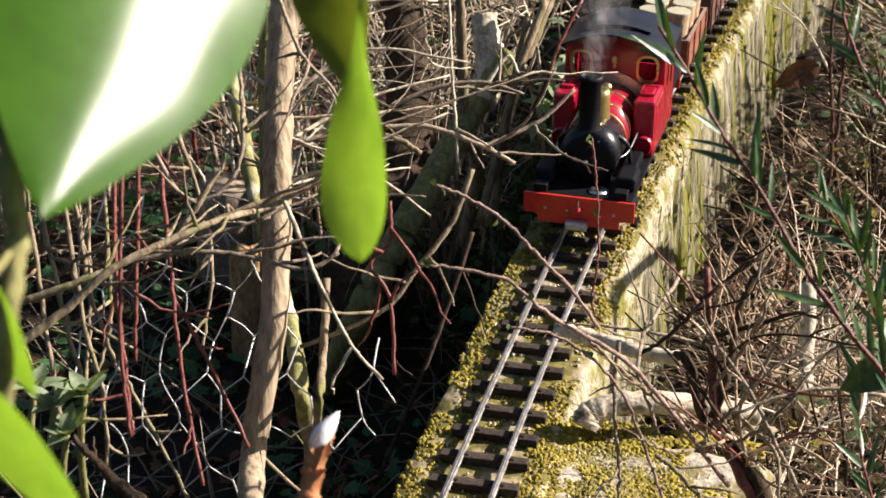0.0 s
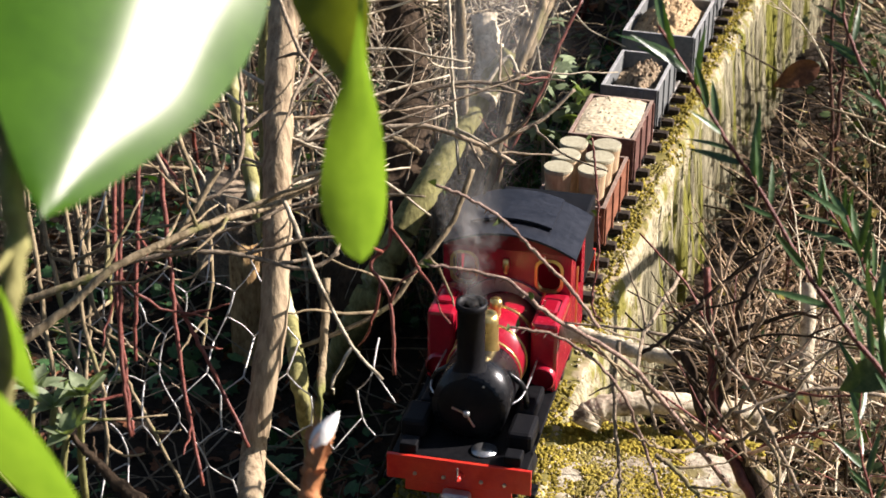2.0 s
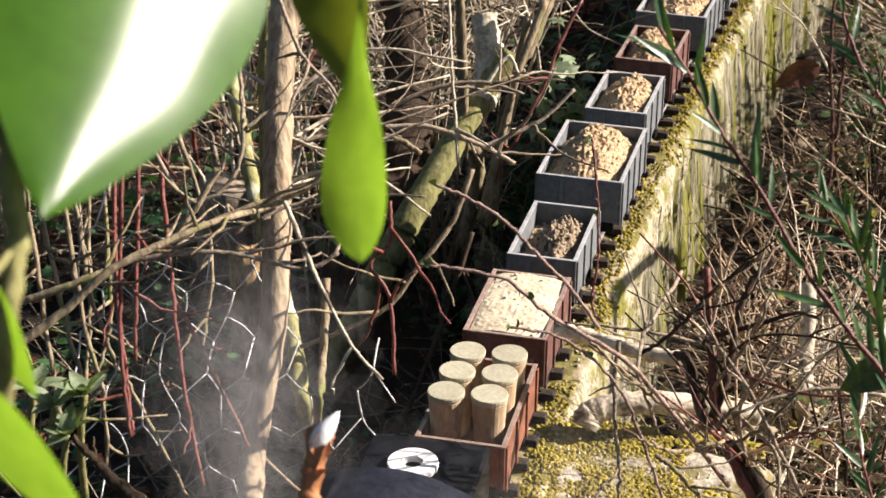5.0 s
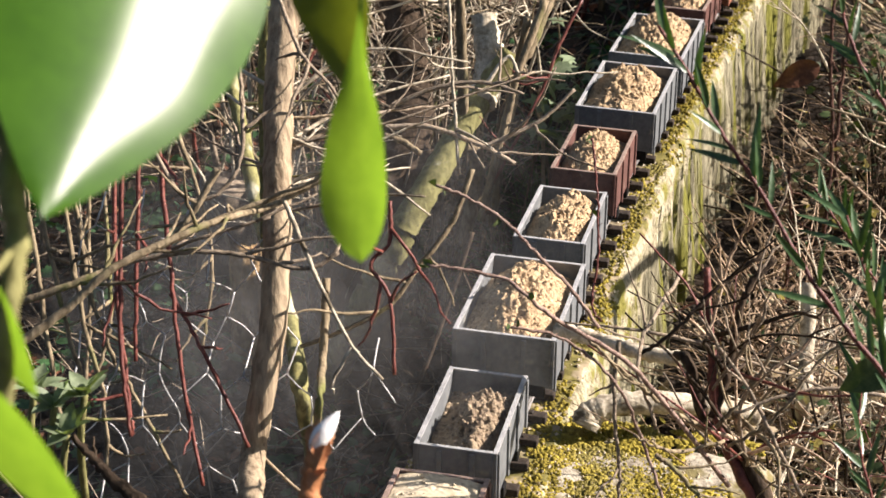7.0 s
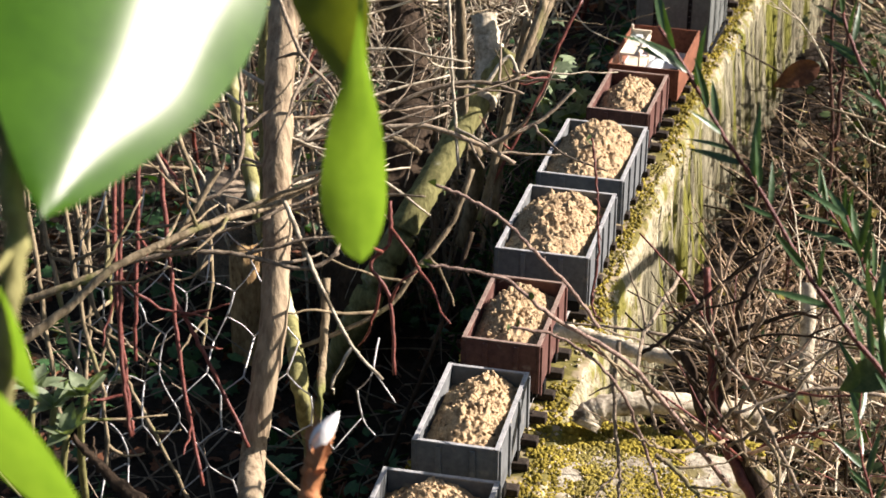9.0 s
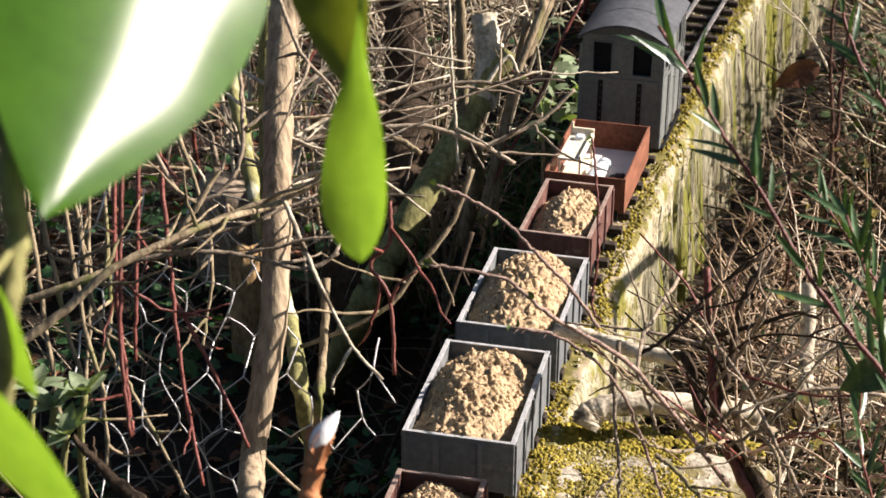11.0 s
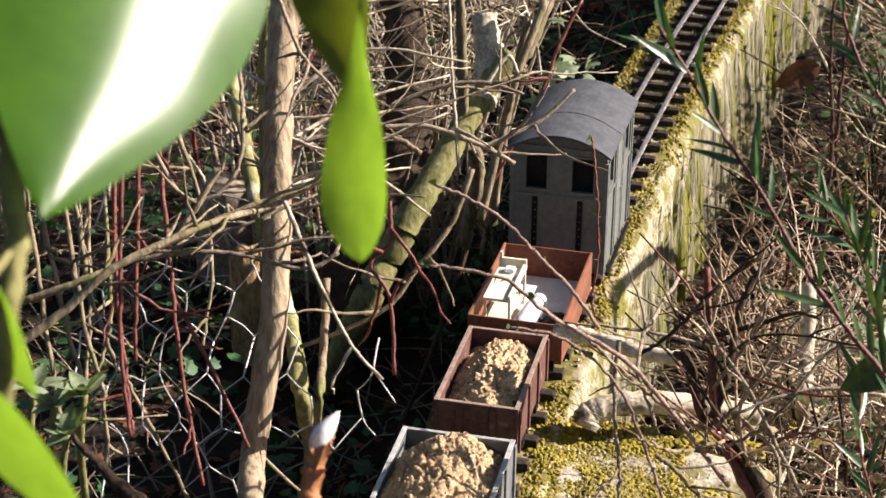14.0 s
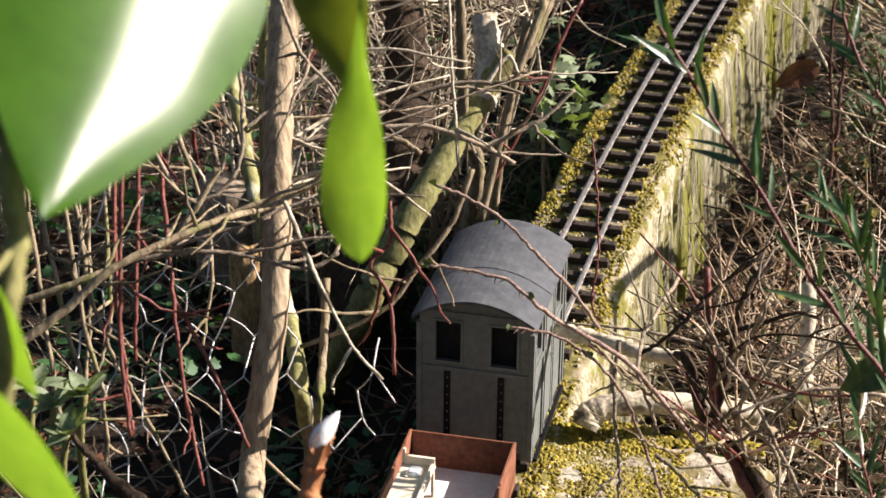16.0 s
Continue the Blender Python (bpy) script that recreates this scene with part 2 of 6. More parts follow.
def box(x0, y0, z0, x1, y1, z1, bev=0.0, bm=None):
    bm = bm or bmesh.new()
    r = bmesh.ops.create_cube(bm, size=1.0, matrix=Matrix.Translation(((x0 + x1) / 2, (y0 + y1) / 2, (z0 + z1) / 2)) @ Matrix.Diagonal((x1 - x0, y1 - y0, z1 - z0, 1)))
    if bev:
        es = list({e for v in r["verts"] for e in v.link_edges})
        bmesh.ops.bevel(bm, geom=es, offset=bev, segments=2, affect="EDGES", profile=0.5)
    return bm


def lathe(profile, steps=24, axis="z", at=(0, 0, 0), bm=None, arc=(0, 360)):
    """A body of revolution from (radius, height) pairs."""
    bm = bm or bmesh.new()
    full = arc[1] - arc[0] >= 360
    rings = []
    n = steps if full else steps + 1
    for r, h in profile:
        ring = []
        for i in range(n):
            a = radians(arc[0] + (arc[1] - arc[0]) * i / steps)
            p = (r * math.cos(a), r * math.sin(a), h)
            p = {"z": p, "y": (p[0], p[2], p[1]), "x": (p[2], p[0], p[1])}[axis]
            ring.append(bm.verts.new(Vector(p) + Vector(at)))
        rings.append(ring)
    for a, b in zip(rings, rings[1:]):
        for i in range(steps):
            j = (i + 1) % n
            bm.faces.new((a[i], a[j], b[j], b[i]))
    bmesh.ops.remove_doubles(bm, verts=bm.verts[:], dist=1e-7)
    bmesh.ops.recalc_face_normals(bm, faces=bm.faces[:])
    return bm


def spline(pts, n):
    """n points on a smooth curve through pts."""
    p = [Vector(q) for q in pts]
    if len(p) == 2:
        return [p[0].lerp(p[1], i / (n - 1)) for i in range(n)]
    p = [2 * p[0] - p[1]] + p + [2 * p[-1] - p[-2]]
    out = []
    for i in range(n):
        u = i / (n - 1) * (len(p) - 3)
        k = min(int(u), len(p) - 4)
        t = u - k
        a, b, c, d = p[k:k + 4]
        out.append(0.5 * ((2 * b) + (c - a) * t + (2 * a - 5 * b + 4 * c - d) * t * t + (3 * b - a - 3 * c + d) * t ** 3))
    return out


def tube(pts, r0, r1, sides=6, n=None, wob=0.0, knots=0.0, bm=None, rng=None):
    """A tapering stem along a curve, with a wobble and swollen nodes."""
    bm = bm or bmesh.new()
    rng = rng or random
    n = n or max(4, len(pts) * 4)
    c = spline(pts, n)
    up = Vector((0.3, 0.2, 0.93))
    last = None
    for i, p in enumerate(c):
        d = (c[min(i + 1, n - 1)] - c[max(i - 1, 0)]).normalized()
        u = d.cross(up if abs(d.dot(up)) < 0.95 else Vector((1, 0, 0))).normalized()
        w = d.cross(u)
        r = r0 + (r1 - r0) * i / (n - 1)
        if knots and i % 5 == 3:
            r *= 1 + knots
        if wob and 0 < i < n - 1:
            p = p + (u * rng.uniform(-1, 1) + w * rng.uniform(-1, 1)) * wob
        ring = [bm.verts.new(p + (u * math.cos(a) + w * math.sin(a)) * r * (1 + (0.12 * noise.noise(p * 90 + Vector((a, 0, 0))))))
                for a in (2 * math.pi * k / sides for k in range(sides))]
        if last:
            for k in range(sides):
                bm.faces.new((last[k], last[(k + 1) % sides], ring[(k + 1) % sides], ring[k]))
        else:
            bm.faces.new(ring[::-1])
        last = ring
    bm.faces.new(last)
    return bm


def leaf(length, width, curl=0.15, fold=0.15, n=8, bm=None, m=None, sharp=1.0, wave=0.0, blunt=0.85):
    """A leaf blade from its base along +y, face up, with a fold on the midrib."""
    bm = bm or bmesh.new()
    m = m or Matrix.Identity(4)
    last = None
    for i in range(n + 1):
        t = i / n
        w = width / 2 * math.sin(math.pi * t ** (0.8 * sharp)) ** blunt + 0.0003 * (1 - t)
        z = -curl * length * t * t
        row = []
        for a in (-1, -0.75, -0.5, -0.25, 0, 0.25, 0.5, 0.75, 1) if n > 20 else (-1, -0.5, 0, 0.5, 1):
            row.append(bm.verts.new(m @ Vector((a * w, length * t, z + (a * a if n > 20 else abs(a)) * w * fold + wave * length * 0.03 * math.sin(t * 14 + a * 2) * abs(a)))))
        if last:
            for k in range(len(row) - 1):
                bm.faces.new((last[k], last[k + 1], row[k + 1], row[k]))
        last = row
    return bm


def mesh_ob(name, verts, faces, material, smooth=True):
    me = bpy.data.meshes.new(name)
    me.from_pydata(verts, [], faces)
    me.materials.append(material)
    if smooth:
        me.shade_smooth()
    return me


# ---- the line of the track: a wide curve ----
CURVE = 0.07752


def line(s, x=0.0, z=0.0):
    """The place at the length s along the track, x to its right, z over the rail heads."""
    th = CURVE * s
    return Vector(((1 - math.cos(th)) / CURVE + x * math.cos(th), math.sin(th) / CURVE - x * math.sin(th), z))


def on_line(s, x=0.0, z=0.0):
    p = line(s, x, z)
    return pose(p.x, p.y, p.z, 0, 0, -math.degrees(CURVE * s))

# ---- the ground and the raised bed of the track ----


def ground_height(x, y):
    s, lx = y, x - CURVE * y * y / 2
    left = min(1, max(0, (-0.03 - lx) / 0.05))
    right = min(1, max(0, (lx - 0.03) / 0.05))
    z = -0.20 - 0.09 * left
    z += 0.03 * noise.noise((x * 3, y * 3, 1)) + 0.012 * noise.noise((x * 14, y * 14, 5))
    z += 0.10 * max(0, -lx - 0.9) + 0.12 * max(0, lx - 0.45) + 0.02 * max(0, abs(y - 1) - 3)
    return min(z, -0.03) if -0.1 < lx < 0.1 else z


def build_ground():
    ax = sorted({*np.round(np.linspace(-1.6, 1.4, 151), 4), *np.round(np.geomspace(1.45, 60, 22), 3), *np.round(-np.geomspace(1.65, 60, 22), 3)})
    ay = sorted({*np.round(np.linspace(-1.5, 3.2, 180), 4), *np.round(np.geomspace(3.3, 60, 22), 3), *np.round(-np.geomspace(1.6, 60, 22), 3)})
    vs = [(x, y, ground_height(x, y)) for y in ay for x in ax]
    w = len(ax)
    fs = [(j * w + i, j * w + i + 1, (j + 1) * w + i + 1, (j + 1) * w + i) for j in range(len(ay) - 1) for i in range(w - 1)]
    tagged(new("ground", mesh_ob("ground", vs, fs, M["soil"])), "bare soil littered with leaves and ivy, shade put into its dark colour", "ground", kind="structure")


build_ground()


def build_bed():
    """An old weathered timber wall: flat mossy top, rounded lip, deeply grooved side."""
    prof = []
    for i in range(9):
        prof.append((-0.052 + 0.092 * i / 8, -0.0125))
    for i in range(1, 6):
        a = radians(90 * i / 5)
        prof.append((0.040 + 0.013 * math.sin(a), -0.0125 - 0.016 * (1 - math.cos(a))))
    for i in range(1, 16):
        prof.append((0.053 + 0.016 * i / 15, -0.0285 - 0.21 * i / 15))
    prof = [(-0.074, -0.36), (-0.066, -0.16), (-0.058, -0.04), (-0.056, -0.02)] + prof
    ss = np.concatenate([np.arange(-2.6, 0.0, 0.008), np.arange(0.0, 1.5, 0.0022), np.arange(1.5, 3.4, 0.006)])
    vs, fs = [], []
    n = len(prof)
    for s in ss:
        for x, z in prof:
            dx = dz = 0.0
            if x > 0.045 or z < -0.03:
                g = noise.noise((s * 62 + z * 4, z * 5, 3)) + 0.6 * noise.noise((s * 150 + z * 7, z * 9, 8))
                dx = (0.006 * g - 0.016 * max(0, -g - 0.05)) * min(1, (-z - 0.012) / 0.03)
                crack = max(0.0, 1 - abs(noise.noise((s * 38 + z * 2.5, z * 2.2, 12))) / 0.11) + 0.8 * max(0.0, 1 - abs(noise.noise((s * 85 + z * 4, z * 4, 17))) / 0.09)
                dx -= 0.011 * min(1.2, crack) * max(0.0, min(1, (-z - 0.02) / 0.03))
                dx += 0.006 * noise.noise((s * 6, z * 10, 4)) * min(1, (-z - 0.012) / 0.03)
                soft = 0.18 + 0.82 * min(1, max(0, (s - 0.30) / 0.7)) if s > 0 else 0.5
                soft *= 0.30 + 0.70 * min(1, max(0.0, (-z - 0.035) / 0.07))
                dx = dx * (soft if x > 0 else 1) + (0.004 * noise.noise((s * 22, z * 26, 31)) + 0.0018 * noise.noise((s * 80, z * 90, 33))) * (1 - soft) * min(1, (-z - 0.012) / 0.03)
                dx *= 1 if x > 0 else -1
            else:
                dz = 0.0022 * noise.noise((s * 60, x * 60, 2)) + 0.0012 * noise.noise((s * 170, x * 170, 2)) - 0.001
                dx = 0.004 * noise.noise((s * 12, 3, 2)) if x > 0.038 or x < -0.05 else 0
            vs.append(line(s, x + dx, z + dz))
    for j in range(len(ss) - 1):
        for i in range(n - 1):
            fs.append((j * n + i, (j + 1) * n + i, (j + 1) * n + i + 1, j * n + i + 1))
    me = mesh_ob("timber_wall", vs, fs, M["lichen_wood"])
    me.materials.append(M["moss"])
    me.materials.append(M["lichen_stone"])
    for j in range(len(ss) - 1):
        for i in range(n - 1):
            x = prof[i][0] + 0.012 * noise.noise((ss[j] * 9, prof[i][1] * 30, 6)) + 0.006 * noise.noise((ss[j] * 40, i, 6))
            if -0.058 < x < 0.040 and prof[i][1] > -0.05:
                me.polygons[j * (n - 1) + i].material_index = 1
            elif x > 0 and -prof[i][1] < 0.085 - 0.060 * max(0.0, min(1.0, (ss[j] - 0.35) / 0.6)) + 0.03 * noise.noise((ss[j] * 14, prof[i][1] * 12, 16)) + 0.02 * noise.noise((ss[j] * 70, prof[i][1] * 20, 19)):
                me.polygons[j * (n - 1) + i].material_index = 2
    tagged(new("wall_timber", me), "weathered timber wall with lichen, mossy top and grooved side", "wall", kind="structure")


build_bed()


def build_slab():
    """The broad mossy stone beside the track."""
    vs, fs = [], []
    nx, ny = 60, 90
    for j in range(ny + 1):
        for i in range(nx + 1):
            u, v = i / nx, j / ny
            s = -1.4 + v * 1.662
            x = 0.036 + u * (0.175 + 0.02 * noise.noise((s * 9, 0, 3)))
            e = min(1, (1 - u) / 0.10, (1 - v) / 0.03)
            z = -0.016 - 0.09 * (1 - math.sqrt(max(0, 1 - (1 - e) ** 2))) + 0.005 * noise.noise((s * 24, x * 24, 3)) + 0.002 * noise.noise((s * 90, x * 90, 3))
            if u == 1 or v == 1:
                z = -0.2
            vs.append(line(s, x, z))
    for j in range(ny):
        for i in range(nx):
            a = j * (nx + 1) + i
            fs.append((a, a + 1, a + nx + 2, a + nx + 1))
    tagged(new("stone_slab", mesh_ob("stone_slab", vs, fs, M["stone"])), "broad grey stone slab overgrown with yellow moss", "stone", kind="structure")


build_slab()


def moss_tufts(name, label, count, place, material, rmin, rmax, seed):
    """Small cushions of moss, each a rough dome."""
    rng = random.Random(seed)
    vs, fs = [], []
    for _ in range(count):
        p = place(rng)
        if p is None:
            continue
        r = rng.uniform(rmin, rmax)
        b = len(vs)
        k = 5
        a0 = rng.uniform(0, 6)
        for h, q in ((0.0, 1.0), (0.55, 0.8), (0.9, 0.4)):
            for i in range(k):
                a = a0 + 2 * math.pi * i / k
                j = rng.uniform(0.5, 1.5)
                vs.append(p + Vector((math.cos(a) * r * q * j, math.sin(a) * r * q * j, r * 0.9 * h * rng.uniform(0.6, 1.5) - 0.0008)))
        vs.append(p + Vector((0, 0, r * 0.7)))
        for ring in range(2):
            for i in range(k):
                j = (i + 1) % k
                o = b + ring * k
                fs.append((o + i, o + j, o + k + j, o + k + i))
        for i in range(k):
            fs.append((b + 2 * k + i, b + 2 * k + (i + 1) % k, b + 3 * k))
    tagged(new(name, mesh_ob(name, vs, fs, material)), label, "moss", kind="stuff")


def bed_spot(rng):
    s = rng.uniform(-0.2, 1.7)
    x = rng.uniform(-0.054, 0.053)
    d = noise.noise((s * 14, x * 22, 9)) + 0.25 * noise.noise((s * 60, x * 60, 2))
    out = abs(x) > 0.026
    if d < (-0.3 if out else 0.04) or (abs(abs(x) - 0.016) < 0.004):
        return None
    if x > 0.044 and noise.noise((s * 11, 5, 2)) < 0.05:
        return None
    lip = 0.016 * (1 - math.sqrt(max(0.0, 1 - (max(0.0, x - 0.040) / 0.013) ** 2)))
    return line(s, x, (-0.0125 if out else -0.0135) - lip)


def slab_spot(rng):
    s, x = rng.uniform(-0.1, 0.252), rng.uniform(0.036, 0.195)
    if noise.noise((s * 12, x * 12, 4)) + 0.5 * noise.noise((s * 55, x * 55, 4)) < -0.14:
        return None
    return line(s, x, -0.0165 + 0.005 * noise.noise((s * 24, x * 24, 3)))


moss_tufts("bed_moss", "yellow-green moss growing between the sleepers", 22000, bed_spot, M["moss_tuft"], 0.0005, 0.0025, 1)
moss_tufts("slab_moss", "yellow-green cushions of moss on the slab", 23000, slab_spot, M["moss_tuft"], 0.0006, 0.0028, 2)


def gravel():
    rng = random.Random(4)
    vs, fs = [], []
    for _ in range(3500):
        if rng.random() < 0.5:
            s, x = rng.uniform(-0.2, 1.7), rng.uniform(-0.045, 0.05)
            p = line(s, x, -0.0125)
        else:
            s, x = rng.uniform(-0.1, 0.21), rng.uniform(0.04, 0.165)
            p = line(s, x, -0.0165 + 0.005 * noise.noise((s * 24, x * 24, 3)))
        r = rng.uniform(0.0006, 0.0022)
        b = len(vs)
        for d in ((1, 0, 0), (-1, 0, 0), (0, 1, 0), (0, -1, 0), (0, 0, 1), (0, 0, -1)):
            vs.append(p + Vector(d) * r * rng.uniform(0.6, 1.3) + Vector((rng.uniform(-1, 1), rng.uniform(-1, 1), 0)) * r * 0.3)
        fs += [(b + i, b + j, b + k) for i, j, k in ((0, 2, 4), (2, 1, 4), (1, 3, 4), (3, 0, 4), (2, 0, 5), (1, 2, 5), (3, 1, 5), (0, 3, 5))]
    tagged(new("gravel", mesh_ob("gravel", vs, fs, M["sand_pale"], False)), "loose pale grit scattered among the moss", "gravel", kind="stuff")


gravel()

# ---- the railway track ----


def build_track():
    tr = thing("railway_track", "narrow-gauge model track, steel rails on dark sleepers", "track", kind="structure")
    ss = np.arange(-2.5, 3.3, 0.02)
    prof = [(-0.0019, -0.0062), (-0.0008, -0.0050), (-0.0005, -0.0022), (-0.0012, -0.0014), (-0.0012, -0.0003), (-0.0008, 0), (0.0008, 0), (0.0012, -0.0003), (0.0012, -0.0014), (0.0005, -0.0022), (0.0008, -0.0050), (0.0019, -0.0062)]
    for side in (-1, 1):
        vs = [line(s, side * 0.0166 + x, z) for s in ss for x, z in prof]
        n = len(prof)
        fs = [(j * n + i, (j + 1) * n + i, (j + 1) * n + (i + 1) % n, j * n + (i + 1) % n) for j in range(len(ss) - 1) for i in range(n)]
        ob = new("rail", mesh_ob("rail", vs, fs, M["rail"], False))
        ob.parent = tr
    bm = box(-0.0325, -0.0046, -0.0125, 0.0325, 0.0046, -0.0060, 0.0009)
    for sx in (-1, 1):
        for o in (-0.0042, 0.0042):
            box(sx * 0.0166 + o - 0.0011, -0.0022, -0.0062, sx * 0.0166 + o + 0.0011, 0.0022, -0.0046, 0, bm)
    me = finish(bm, "sleeper", M["sleeper"], False)
    rng = random.Random(3)
    i = 0
    s = 0.2333 - 0.03414 * 78
    while s < 3.2:
        ob = new("sleeper", me)
        ob.parent = tr
        ob.matrix_basis = on_line(s, rng.uniform(-0.0006, 0.0006), rng.uniform(-0.0006, 0.0002)) @ pose(0, 0, 0, 0, 0, rng.uniform(-1.5, 1.5))
        s += 0.03414
        i += 1


build_track()

# ---- the train: each vehicle is built with its front at y = 0, its rear towards +y, on the rail heads ----
TRAIN = []          # (thing, length from the van's front, place in that vehicle)
WHEELS = []


def ride(ob, off, m=None):
    TRAIN.append((ob, off, m or Matrix.Identity(4)))


def wheelset(parent, y, r=0.0125, material="black_paint"):
    bm = lathe([(0.0, -0.0195), (0.0016, -0.0195), (0.0016, 0.0195), (0, 0.0195)], 8, "x")
    ax = part("axle", bm, M["steel"], parent, m=pose(0, y, r))
    w = None
    for sx in (-1, 1):
        bm = lathe([(0.002, -0.003), (r * 0.6, -0.002), (r * 0.8, -0.003), (r, -0.003), (r, 0.0018), (r + 0.002, 0.0022), (r + 0.002, 0.0035), (0.002, 0.003)], 20, "x")
        for a in range(5):
            box(-0.0034, r * 0.2, -0.001, -0.002, r * 0.8, 0.001, 0, bm)
            bmesh.ops.rotate(bm, verts=bm.verts, cent=(0, 0, 0), matrix=Matrix.Rotation(radians(72), 3, "X"))
        part("wheel", bm, M[material], ax, m=pose(sx * 0.0166, 0, 0, 0, 0, 0 if sx < 0 else 180))
    WHEELS.append((ax, y, r))
    return ax


def frame_parts(v, L, W, paint="black_paint"):
    """The underframe of a wagon: two sole bars, headstocks, axle boxes, couplings and two wheelsets."""
    for sx in (-1, 1):
        part("sole_bar", box(sx * 0.024 - 0.003, 0.004, 0.016, sx * 0.024 + 0.003, L - 0.004, 0.024, 0.0006), M[paint], v)
    for y in (0, L - 0.004):
        part("headstock", box(-W * 0.42, y, 0.014, W * 0.42, y + 0.004, 0.024, 0.0006), M[paint], v)
        part("coupling", box(-0.004, y - 0.009 if y == 0 else y + 0.003, 0.0165, 0.004, y + 0.001 if y == 0 else y + 0.013, 0.0195, 0.001), M["steel"], v, "worn steel coupling")
    for y in (L * 0.27, L * 0.73):
        wheelset(v, y)
        for sx in (-1, 1):
            part("axle_box", box(sx * 0.026 - 0.003, y - 0.005, 0.008, sx * 0.026 + 0.003, y + 0.005, 0.018, 0.001), M[paint], v)


def open_wagon(off, L, W, H, paint, label, ribs=3, wall=0.0028, z0=0.024, bands=True, floor="inside_shade"):
    v = thing("wagon", label, "wagon", "open wagons of the train")
    frame_parts(v, L, W)
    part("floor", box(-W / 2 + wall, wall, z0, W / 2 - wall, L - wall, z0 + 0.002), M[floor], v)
    for sx in (-1, 1):
        side = part("side_board", box(min(sx * W / 2, sx * (W / 2 - wall)), 0, z0 - 0.002, max(sx * W / 2, sx * (W / 2 - wall)), L, H, 0.0005), M[paint], v)
        for i in range(ribs + 1):
            y = 0.004 + (L - 0.008) * i / ribs
            part("rib", box(min(sx * W / 2, sx * (W / 2 + 0.0016)), y - 0.0022, z0 - 0.004, max(sx * W / 2, sx * (W / 2 + 0.0016)), y + 0.0022, H - 0.001, 0.0004), M[paint], side)
    for y in (0, L - wall):
        end = part("end_board", box(-W / 2 + wall, y + 0.0002, z0 - 0.002, W / 2 - wall, y + wall - 0.0002, H - 0.0004, 0.0005), M[paint], v)
        for sx in (-1, 1):
            yy = (y - 0.0016, y + 0.0004) if y == 0 else (y + wall - 0.0004, y + wall + 0.0016)
            part("rib", box(sx * W * 0.2 - 0.002, yy[0], z0 - 0.004, sx * W * 0.2 + 0.002, yy[1], H - 0.002, 0.0004), M[paint], end)
    worn = M["worn_rim"] if paint == "grey_paint" else M["worn_brown"]
    for sx in (-1, 1):
        part("rim", box(min(sx * (W / 2 + 0.0004), sx * (W / 2 - wall - 0.0002)), -0.0002, H, max(sx * (W / 2 + 0.0004), sx * (W / 2 - wall - 0.0002)), L + 0.0002, H + 0.0008, 0.0002), worn, v, "worn pale rim")
    for y in (0, L - wall):
        part("rim", box(-W / 2 + wall + 0.0004, y, H - 0.0002, W / 2 - wall - 0.0004, y + wall, H + 0.0007, 0.0002), worn, v, "worn pale rim")
    ride(v, off)
    return v


